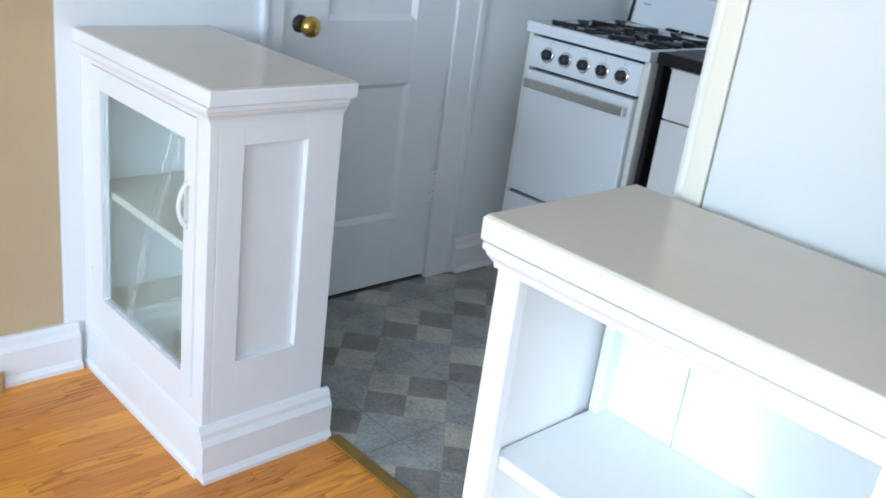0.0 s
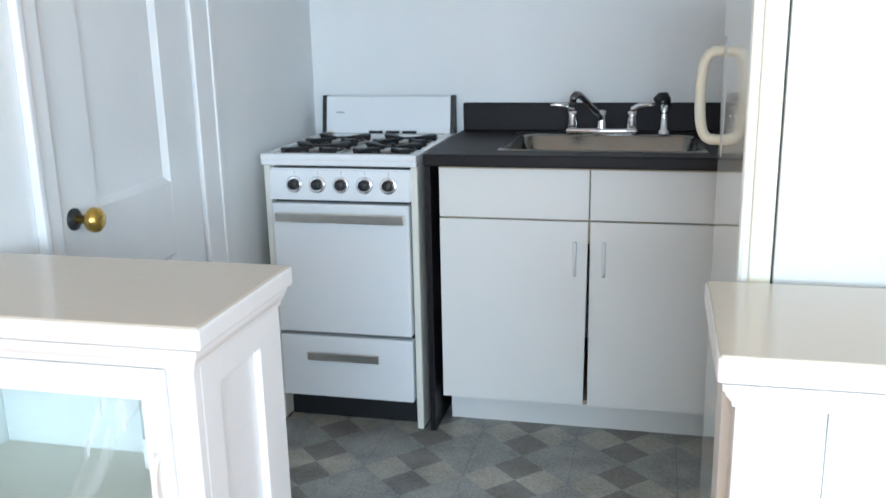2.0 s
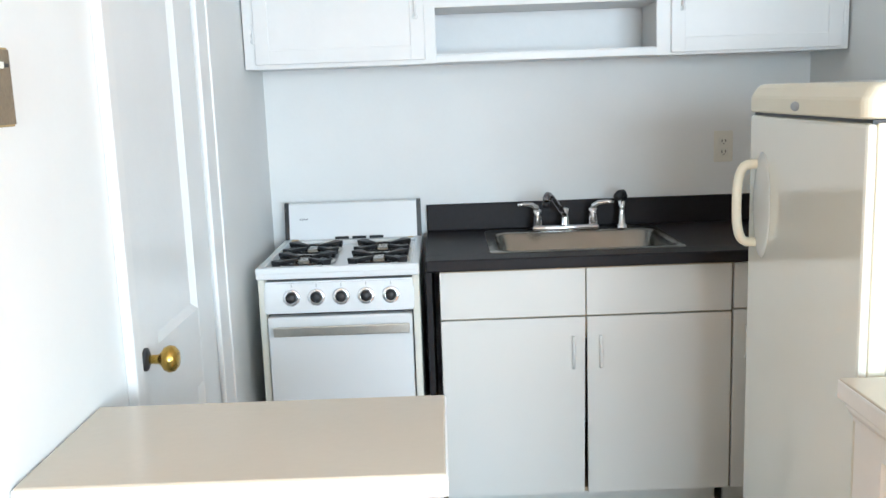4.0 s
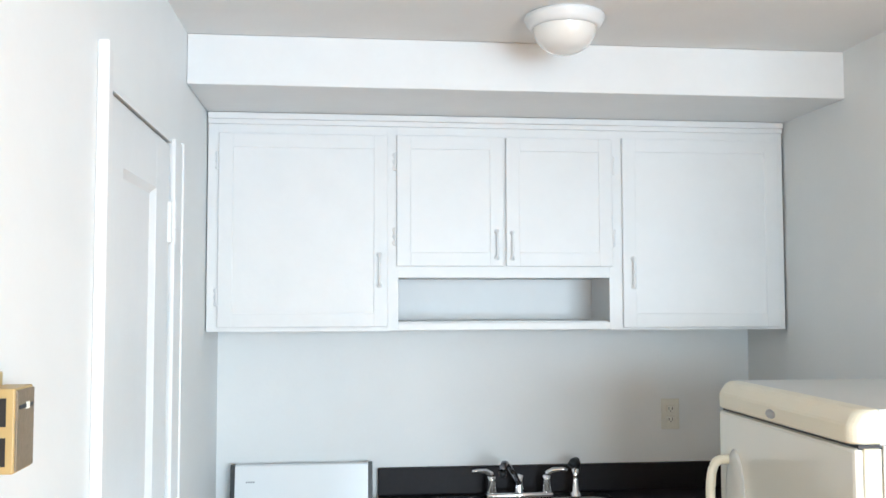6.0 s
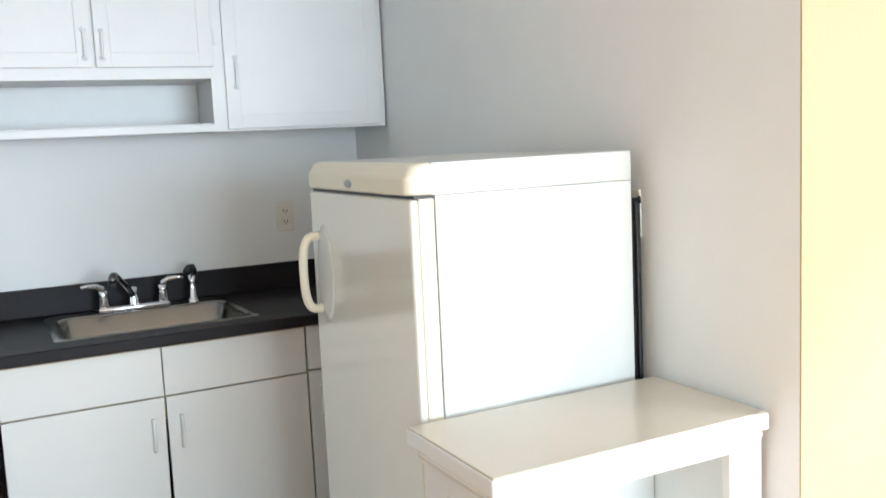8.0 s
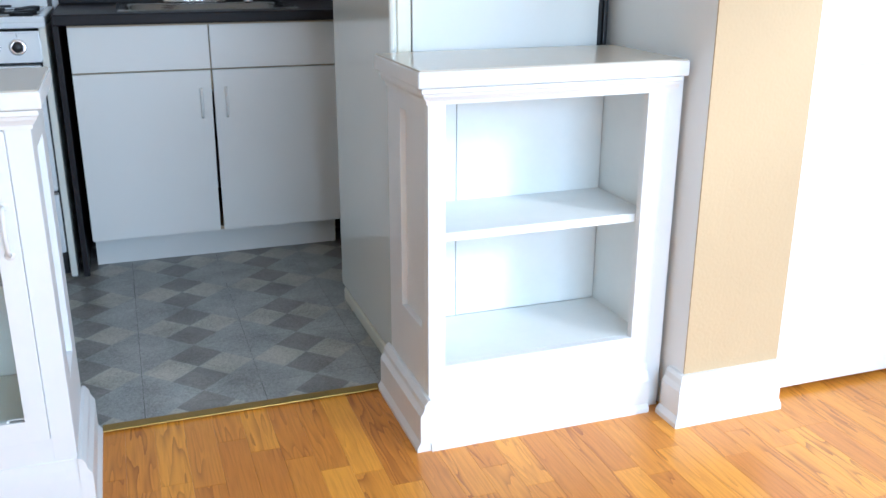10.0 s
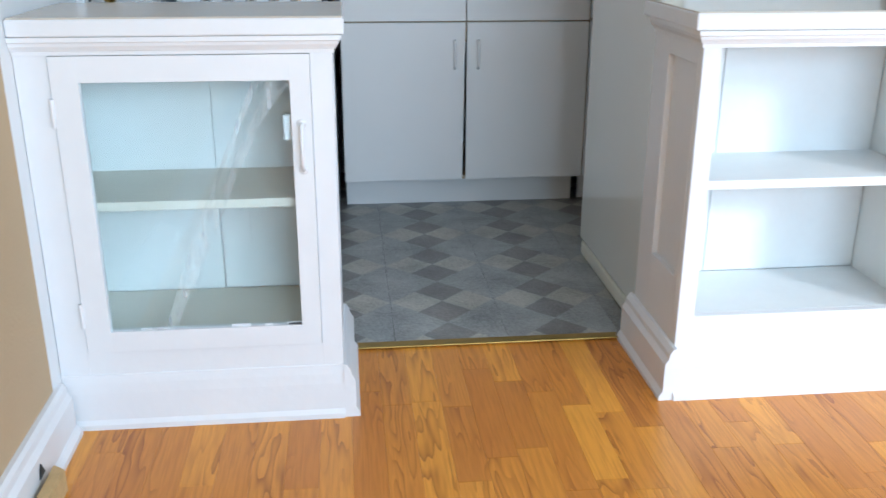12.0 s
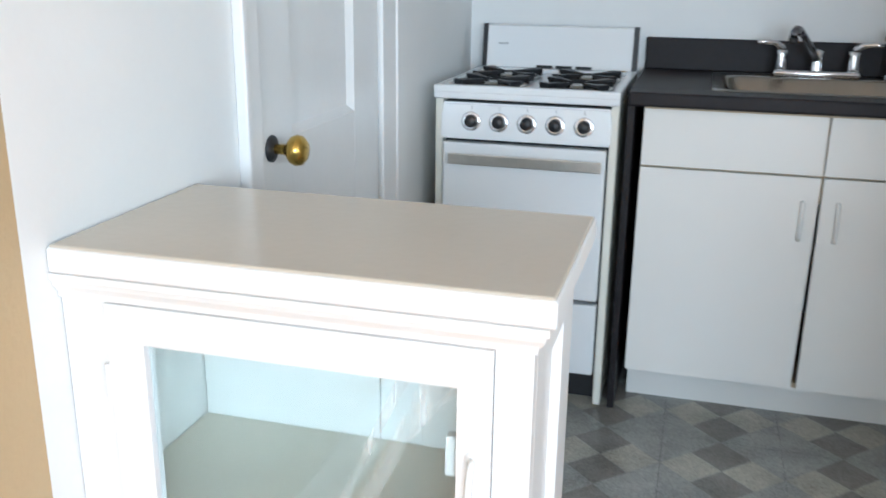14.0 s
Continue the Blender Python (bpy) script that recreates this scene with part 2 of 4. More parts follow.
# ---- mesh tools ----
def box(bm, x0, x1, y0, y1, z0, z1, bevel=0.0, seg=2):
    """A box between two corners, with rounded edges."""
    vs = [bm.verts.new((x, y, z)) for x in (x0, x1) for y in (y0, y1) for z in (z0, z1)]
    fs = [bm.faces.new([vs[i] for i in q]) for q in ((0, 1, 3, 2), (4, 6, 7, 5), (0, 4, 5, 1), (2, 3, 7, 6), (0, 2, 6, 4), (1, 5, 7, 3))]
    if bevel:
        es = list({e for f in fs for e in f.edges})
        bmesh.ops.bevel(bm, geom=es, offset=bevel, segments=seg, affect="EDGES", profile=0.5)


def prism(bm, pts, lift):
    """A flat outline (3D points in order) pushed along the vector lift."""
    a = [bm.verts.new(p) for p in pts]
    c = [bm.verts.new(Vector(p) + Vector(lift)) for p in pts]
    n = len(pts)
    bm.faces.new(a)
    bm.faces.new(c[::-1])
    for i in range(n):
        bm.faces.new((a[i], c[i], c[(i + 1) % n], a[(i + 1) % n]))


def lathe(bm, profile, m, n=28):
    """A turned body: (radius, height) pairs about the z axis of m."""
    rings = []
    for r, h in profile:
        if r < 1e-5:
            rings.append([bm.verts.new(m @ Vector((0, 0, h)))])
        else:
            rings.append([bm.verts.new(m @ Vector((r * math.cos(2 * math.pi * k / n), r * math.sin(2 * math.pi * k / n), h))) for k in range(n)])
    for a, c in zip(rings, rings[1:]):
        for k in range(n):
            q = [a[k % len(a)], a[(k + 1) % len(a)], c[(k + 1) % len(c)], c[k % len(c)]]
            q = list(dict.fromkeys(q))
            if len(q) > 2:
                bm.faces.new(q)


def tube(bm, pts, radii, n=10, flat=1.0):
    """A round bar along points; radii is a number or one for each point."""
    pts = [Vector(p) for p in pts]
    if isinstance(radii, (int, float)):
        radii = [radii] * len(pts)
    rings = []
    up = Vector((0.31, 0.17, 0.93)).normalized()
    for i, p in enumerate(pts):
        d = (pts[min(i + 1, len(pts) - 1)] - pts[max(i - 1, 0)]).normalized()
        u = d.cross(up).normalized()
        v = d.cross(u).normalized()
        rings.append([bm.verts.new(p + (u * math.cos(2 * math.pi * k / n) + v * math.sin(2 * math.pi * k / n) * flat) * radii[i]) for k in range(n)])
    for a, c in zip(rings, rings[1:]):
        for k in range(n):
            bm.faces.new((a[k], a[(k + 1) % n], c[(k + 1) % n], c[k]))
    bm.faces.new(rings[0])
    bm.faces.new(rings[-1][::-1])


def bow(a, c, out, n=14):
    """Points of a bowed pull from a to c that stands out by the vector out."""
    a, c, out = Vector(a), Vector(c), Vector(out)
    return [a.lerp(c, k / n) + out * (math.sin(math.pi * k / n) ** 0.55) for k in range(n + 1)]


def finish(name, bm, mat, parent=None, smooth=False, label=""):
    bmesh.ops.recalc_face_normals(bm, faces=bm.faces)
    me = bpy.data.meshes.new(name)
    bm.to_mesh(me)
    bm.free()
    me.materials.append(mat)
    if smooth:
        for p in me.polygons:
            p.use_smooth = True
    ob = new(name, me)
    if parent:
        ob.parent = parent
        ob.matrix_parent_inverse = parent.matrix_basis.inverted()
    if label:
        tagged(ob, label)
    return ob


PAIRS = {"side", "vent", "badge", "rust", "spill", "foot", "slots", "slot", "panel", "back_boards"}


def boxes(name, mat, rows, parent=None, bevel=0.0, label=""):
    if parent and name in PAIRS and len(rows) > 1:
        return [boxes(name, mat, [r], parent, bevel, label) for r in rows][0]
    bm = bmesh.new()
    for r in rows:
        box(bm, *r, bevel=bevel)
    return finish(name, bm, mat, parent, label=label)


def thing(name, place, label, category, group=""):
    e = new(name)
    e.empty_display_size = 0.1
    e.matrix_basis = Matrix.Translation(place)
    return tagged(e, label, category, group)


def setting(name, mat, rows, label, bevel=0.0):
    return tagged(boxes(name, mat, rows, bevel=bevel), label, kind="structure")


# ---- structure ----
LX, BACK, CEILING = -0.64, 2.13, 2.385
FLOOR_EDGE = 0.357
ROOM_X, ROOM_Y = 2.95, -4.2


def right_x(y):
    """The kitchen's right wall leans a little out of square."""
    return 1.364 - (y + 0.06) * 0.0064


# left wall: white in the kitchen, tan in the living room; door opening y 0.56 to 1.215
setting("wall_left_kitchen", KITCHEN_WALL, [(LX - 0.12, LX, -0.045, 0.56, 0, CEILING), (LX - 0.12, LX, 1.215, BACK, 0, CEILING), (LX - 0.12, LX, 0.56, 1.215, 2.03, CEILING)], "white painted plaster wall of the kitchen")
setting("wall_left_living", TAN, [(LX - 0.12, LX, ROOM_Y, -0.045, 0, CEILING)], "tan painted plaster wall of the living room")
setting("wall_behind_closet", KITCHEN_WALL, [(LX - 0.20, LX - 0.122, 0.4, 1.4, 0, CEILING)], "plain wall closing the closet")
setting("wall_back_kitchen", KITCHEN_WALL, [(LX - 0.12, 1.55, BACK, BACK + 0.12, 0, CEILING)], "pale grey-white painted kitchen wall behind the sink")


def wall_right_kitchen():
    bm = bmesh.new()
    prism(bm, [(right_x(-0.056), -0.056, 0), (right_x(BACK), BACK, 0), (1.5, BACK, 0), (1.5, -0.056, 0)], (0, 0, CEILING))
    return tagged(finish("wall_right_kitchen", bm, KITCHEN_WALL), "pale grey-white painted kitchen wall beside the refrigerator", kind="structure")


wall_right_kitchen()
# tan wall that faces the living room, with a doorway x 1.64 to 2.42
setting("wall_front_living", TAN, [(right_x(-0.06), 1.64, -0.06, -0.058 + 0.002, 0, CEILING), (1.5, 1.64, -0.056, 0.06, 0, CEILING), (2.42, ROOM_X, -0.06, 0.06, 0, CEILING), (1.64, 2.42, -0.06, 0.06, 2.06, CEILING)], "tan painted wall beside the right cabinet")
setting("wall_behind_door", TAN, [(1.5, ROOM_X, 0.062, 0.12, 0, CEILING)], "plain wall closing the doorway")
WY0, WY1, WZ0, WZ1 = -3.0, -0.9, 0.72, 2.08
setting("wall_right_living", KITCHEN_WALL, [(ROOM_X, ROOM_X + 0.15, ROOM_Y, WY0, 0, CEILING), (ROOM_X, ROOM_X + 0.15, WY1, 0.06, 0, CEILING), (ROOM_X, ROOM_X + 0.15, WY0, WY1, 0, WZ0), (ROOM_X, ROOM_X + 0.15, WY0, WY1, WZ1, CEILING)], "white painted living room wall with a window")
BX0, BX1 = 0.11, 2.41
setting("wall_back_living", KITCHEN_WALL, [(LX - 0.12, BX0, ROOM_Y - 0.15, ROOM_Y, 0, CEILING), (BX1, ROOM_X + 0.15, ROOM_Y - 0.15, ROOM_Y, 0, CEILING), (BX0, BX1, ROOM_Y - 0.15, ROOM_Y, 0, WZ0), (BX0, BX1, ROOM_Y - 0.15, ROOM_Y, WZ1, CEILING)], "white painted living room wall with a window")
setting("window_1", TRIM, [(ROOM_X + 0.05, ROOM_X + 0.09, WY0, WY0 + 0.05, WZ0, WZ1), (ROOM_X + 0.05, ROOM_X + 0.09, WY1 - 0.05, WY1, WZ0, WZ1), (ROOM_X + 0.05, ROOM_X + 0.09, WY0 + 0.05, WY1 - 0.05, WZ0, WZ0 + 0.05), (ROOM_X + 0.05, ROOM_X + 0.09, WY0 + 0.05, WY1 - 0.05, WZ1 - 0.05, WZ1), (ROOM_X + 0.05, ROOM_X + 0.09, WY0 + 0.05, WY1 - 0.05, 1.38, 1.42)], "white painted sash window frame")
setting("window_2", TRIM, [(BX0, BX0 + 0.05, ROOM_Y - 0.09, ROOM_Y - 0.05, WZ0, WZ1), (BX1 - 0.05, BX1, ROOM_Y - 0.09, ROOM_Y - 0.05, WZ0, WZ1), (BX0 + 0.05, BX1 - 0.05, ROOM_Y - 0.09, ROOM_Y - 0.05, WZ0, WZ0 + 0.05), (BX0 + 0.05, BX1 - 0.05, ROOM_Y - 0.09, ROOM_Y - 0.05, WZ1 - 0.05, WZ1), (1.24, 1.28, ROOM_Y - 0.09, ROOM_Y - 0.05, WZ0 + 0.05, WZ1 - 0.05)], "white painted window frame")
setting("ceiling", CEIL, [(LX - 0.12, ROOM_X + 0.15, ROOM_Y - 0.15, BACK + 0.12, CEILING, CEILING + 0.12)], "white painted plaster ceiling")
setting("ceiling_soffit", TRIM, [(LX + 0.001, 1.40, 1.42, BACK - 0.001, 2.237, CEILING - 0.001)], "white painted soffit over the wall cabinets", bevel=0.003)
setting("ground", LEAD, [(-60, 60, -60, 60, -0.5, -0.3)], "ground outside the windows")


def board(name, pts, mitre=(0, 0), mat=TRIM, height=0.125, thick=0.026):
    """A moulded skirting board along a line from a to b; it stands out to the left of that line.
    mitre: 1 where an end runs round an outer corner."""
    (ax, ay), (cx, cy) = pts
    a, c = Vector((ax, ay, 0)), Vector((cx, cy, 0))
    along = (c - a).normalized()
    nrm = Vector((-along.y, along.x, 0))
    prof = [(0, 0), (thick + 0.012, 0), (thick + 0.012, 0.012), (thick + 0.004, 0.022), (thick, 0.024), (thick, height - 0.035), (thick - 0.008, height - 0.022), (thick - 0.010, height - 0.008), (thick - 0.016, height), (0, height)]
    bm = bmesh.new()
    p = [bm.verts.new(a + nrm * o - along * o * mitre[0] + Vector((0, 0, z))) for o, z in prof]
    q = [bm.verts.new(c + nrm * o + along * o * mitre[1] + Vector((0, 0, z))) for o, z in prof]
    for k in range(len(prof)):
        n = (k + 1) % len(prof)
        bm.faces.new((p[k], p[n], q[n], q[k]))
    bm.faces.new(p)
    bm.faces.new(q[::-1])
    return tagged(finish(name, bm, mat), "white painted moulded wooden skirting board", kind="structure")


board("baseboard_left_living", ((LX, -0.012), (LX, ROOM_Y)))
board("baseboard_left_kitchen", ((LX, BACK), (LX, 1.335)))
board("baseboard_front_living", ((1.64, -0.06), (right_x(-0.06), -0.06)), (0, 1))
board("baseboard_jamb", ((right_x(-0.06), -0.06), (right_x(-0.06), -0.006)), (1, 0))
board("baseboard_front_far", ((ROOM_X, -0.06), (2.42, -0.06)))
board("baseboard_right_living", ((ROOM_X, ROOM_Y), (ROOM_X, -0.1)))


def baseboard_damage():
    """The skirting has split: a bare block at the floor, and a dark rent above it."""
    bm = bmesh.new()
    prism(bm, [(LX + 0.036, -0.205, 0), (LX + 0.064, -0.225, 0), (LX + 0.064, -0.40, 0), (LX + 0.036, -0.40, 0)], (0, 0, 0.050))
    bmesh.ops.bevel(bm, geom=list(bm.edges), offset=0.003, segments=2, affect="EDGES")
    tagged(finish("baseboard_block", bm, RAWWOOD), "bare wood block where the skirting is broken", kind="structure")
    bm = bmesh.new()
    prism(bm, [(LX + 0.0272, -0.232, 0.052), (LX + 0.0272, -0.246, 0.076), (LX + 0.0272, -0.254, 0.070), (LX + 0.0272, -0.262, 0.050)], (0.002, 0, 0))
    tagged(finish("baseboard_rent", bm, BLACK), "dark rent in the broken skirting", kind="structure")


baseboard_damage()


# ---- doors ----
def closet_door():
    e = tagged(thing("closet_door", (LX, 0.56, 0), "closed white painted two-panel wooden closet door", "door"), kind="structure")
    y0, y1, z0, z1 = 0.5615, 1.2135, 0.012, 2.024
    x0, x1 = LX - 0.045, LX - 0.004
    stile = 0.16
    bm = bmesh.new()
    panels = [(0.25, 0.70), (0.895, 1.89)]
    box(bm, x0, x1, y0, y0 + stile, z0, z1, 0.002)
    box(bm, x0, x1, y1 - stile, y1, z0, z1, 0.002)
    for a, c in ((z0, panels[0][0]), (panels[0][1], panels[1][0]), (panels[1][1], z1)):
        box(bm, x0, x1 - 0.0005, y0 + stile - 0.001, y1 - stile + 0.001, a, c, 0.002)
    finish("leaf", bm, DOORP, e)
    for a, c in panels:
        bm = bmesh.new()
        box(bm, x0 + 0.008, x1 - 0.014, y0 + stile - 0.004, y1 - stile + 0.004, a - 0.004, c + 0.004)
        # sloped sticking round the panel
        for q in (((y0 + stile, a), (y0 + stile, c), 1), ((y1 - stile, a), (y1 - stile, c), -1)):
            (ya, za), (yb, zb), s = q
            prism(bm, [(x1 - 0.0015, ya, za), (x1 - 0.014, ya, za), (x1 - 0.014, ya + s * 0.014, za)], (0, 0, zb - za))
        for zz, s in ((a, 1), (c, -1)):
            prism(bm, [(x1 - 0.0015, y0 + stile, zz), (x1 - 0.014, y0 + stile, zz), (x1 - 0.014, y0 + stile, zz + s * 0.014)], (0, y1 - y0 - 2 * stile, 0))
        finish("panel", bm, DOORP, e)
    # knob with its round plate
    bm = bmesh.new()
    m = pose(x1, 0.625, 0.885, 0, 90, 0)
    lathe(bm, [(0.009, 0.002), (0.010, 0.028), (0.014, 0.034), (0.025, 0.042), (0.029, 0.052), (0.027, 0.062), (0.018, 0.070), (0, 0.073)], m)
    finish("knob", bm, BRASS, e, True, "aged brass door knob")
    bm = bmesh.new()
    lathe(bm, [(0.025, -0.001), (0.025, 0.004), (0.014, 0.009), (0.009, 0.010)], m)
    finish("rose", bm, IRON, e, True, "blackened round knob rose")
    boxes("key_plate", TRIM, [(x1 - 0.001, x1 + 0.002, 0.583, 0.595, 0.84, 0.90)], e, 0.001)
    for z in (0.34, 1.82):
        bm = bmesh.new()
        box(bm, LX - 0.012, LX + 0.006, 1.196, 1.236, z - 0.055, z + 0.055, 0.003)
        for k in range(3):
            tube(bm, [(LX + 0.008, 1.214, z - 0.055 + k * 0.038), (LX + 0.008, 1.214, z - 0.021 + k * 0.038)], 0.007)
        finish("hinge", bm, TRIM, e, label="painted-over butt hinge")
        if z < 1:
            boxes("rust", GRIME, [(LX + 0.0055, LX + 0.0072, 1.199, 1.206, z + k * 0.03 - 0.045, z + k * 0.03 - 0.042) for k in range(4)], e, label="rust stains at the hinge")
    return e


closet_door()


def closet_trim():
    bm = bmesh.new()
    for y0, y1, s in ((0.492, 0.570, 1), (1.205, 1.335, -1)):
        box(bm, LX - 0.001, LX + 0.012, y0 + 0.005, y1 - 0.005, 0, 2.095 if s > 0 else 2.04, 0.003)
        yo = (y0, y0 + 0.018) if s > 0 else (y1 - 0.03, y1)
        box(bm, LX, LX + (0.022 if s > 0 else 0.017), *yo, 0, 2.10 if s > 0 else 2.045, 0.004)
    box(bm, LX, LX + 0.004, 0.571, 1.20, 2.026, 2.04, 0.001)
    return tagged(finish("trim_closet", bm, TRIM), "white painted moulded door casing", kind="structure")


closet_trim()


def hall_door():
    e = tagged(thing("hall_door", (1.65, 0, 0), "closed white painted door in the tan wall", "door"), kind="structure")
    x0, x1, y0, y1 = 1.647, 2.413, -0.03, 0.01
    bm = bmesh.new()
    s = 0.11
    box(bm, x0, x0 + s, y0, y1, 0.018, 2.05, 0.002)
    box(bm, x1 - s, x1, y0, y1, 0.018, 2.05, 0.002)
    for a, c in ((0.018, 0.24), (0.86, 1.0), (1.92, 2.05)):
        box(bm, x0 + s - 0.001, x1 - s + 0.001, y0 + 0.0005, y1, a, c, 0.002)
    finish("leaf", bm, TRIM, e)
    boxes("panel", TRIM, [(x0 + s - 0.004, x1 - s + 0.004, y0 + 0.013, y1 - 0.01, a - 0.004, c + 0.004) for a, c in ((0.24, 0.86), (1.0, 1.92))], e)
    for z in (0.30, 1.75):
        bm = bmesh.new()
        tube(bm, [(1.644, -0.042, z - 0.045), (1.644, -0.042, z + 0.045)], 0.006)
        finish("hinge", bm, ALU, e, label="worn steel hinge")
    return e


hall_door()


# ---- colonnade cabinets between the rooms ----
def crown(bm, wall_x, face, s, front, back, z, drop=0.035, out=0.018):
    """A cove moulding under a top, mitred round the corner from the front to the open end."""
    prof = [(0.0, 0.0), (out, 0.0), (out, 0.009), (out * 0.82, 0.011), (out * 0.72, 0.017), (out * 0.48, 0.023), (out * 0.40, 0.026), (out * 0.28, 0.027), (out * 0.22, drop), (0.0, drop)]
    rings = []
    for o, d in prof:
        rings.append([bm.verts.new(p) for p in ((wall_x, front - o, z - d), (face + s * o, front - o, z - d), (face + s * o, back, z - d))])
    for p, q in zip(rings, rings[1:]):
        for k in (0, 1):
            bm.faces.new((p[k], p[k + 1], q[k + 1], q[k]))
    for k in (0, 2):
        bm.faces.new([r[k] for r in rings])


def side_panel(e, face, s, y0, y1, z1, panel):
    """The panelled end of a cabinet; face: its plane, s: the way it looks (+1 or -1)."""
    bm = bmesh.new()
    a, c = sorted((face, face - s * 0.016))
    py0, py1, pz0, pz1 = panel
    box(bm, a, c, y0, py0, 0.0, z1, 0.0015)
    box(bm, a, c, py1, y1, 0.0, z1, 0.0015)
    box(bm, a, c, py0 - 0.001, py1 + 0.001, 0.0, pz0, 0.0015)
    box(bm, a, c, py0 - 0.001, py1 + 0.001, pz1, z1, 0.0015)
    finish("end_frame", bm, TRIM, e)
    a, c = sorted((face - s * 0.014, face - s * 0.022))
    boxes("end_panel", TRIM, [(a, c, py0 - 0.01, py1 + 0.01, pz0 - 0.01, pz1 + 0.01)], e)


def cabinet_base(e, x0, x1, face, s, F):
    """Moulded plinth on the open end and a thin one on the front."""
    bm = bmesh.new()
    prof = [(0, 0), (0.040, 0), (0.040, 0.010), (0.033, 0.020), (0.030, 0.024), (0.030, 0.092), (0.020, 0.106), (0.018, 0.118), (0.008, 0.130), (0, 0.1315)]
    prism(bm, [(face + s * o * 0.85, 0.0045, z) for o, z in prof], (0, 0.3445, 0))
    front = [(F + 0.002, 0), (-0.001, 0), (-0.001, 0.012), (0.003, 0.019), (0.005, 0.022), (0.006, 0.085), (F - 0.005, 0.108), (F - 0.002, 0.128), (F + 0.002, 0.130)]
    prism(bm, [(x0, y, z) for y, z in front], (x1 - x0, 0, 0))
    finish("plinth", bm, TRIM, e)


def bowed_pull(e, x, y, z0, z1, out=0.022, mat=TRIM, r=0.0045, label="white painted bow handle"):
    bm = bmesh.new()
    tube(bm, bow((x, y, z0), (x, y, z1), (0, -out, 0)), r, 8)
    for z in (z0, z1):
        lathe(bm, [(0, 0.003), (0.009, 0.002), (0.010, 0), (0.010, -0.001)], pose(x, y, z, 90, 0, 0), 12)
    return finish("handle", bm, mat, e, True, label)


def top_board(e, x0, x1, y0, y1, z0, z1):
    boxes("top_edge", TRIM, [(x0, x1, y0, y1, z0, z1 - 0.003)], e, 0.004)
    boxes("top", TOPP, [(x0 + 0.003, x1 - 0.003, y0 + 0.003, y1 - 0.003, z1 - 0.012, z1)], e, 0.003, "glossy cream painted top")


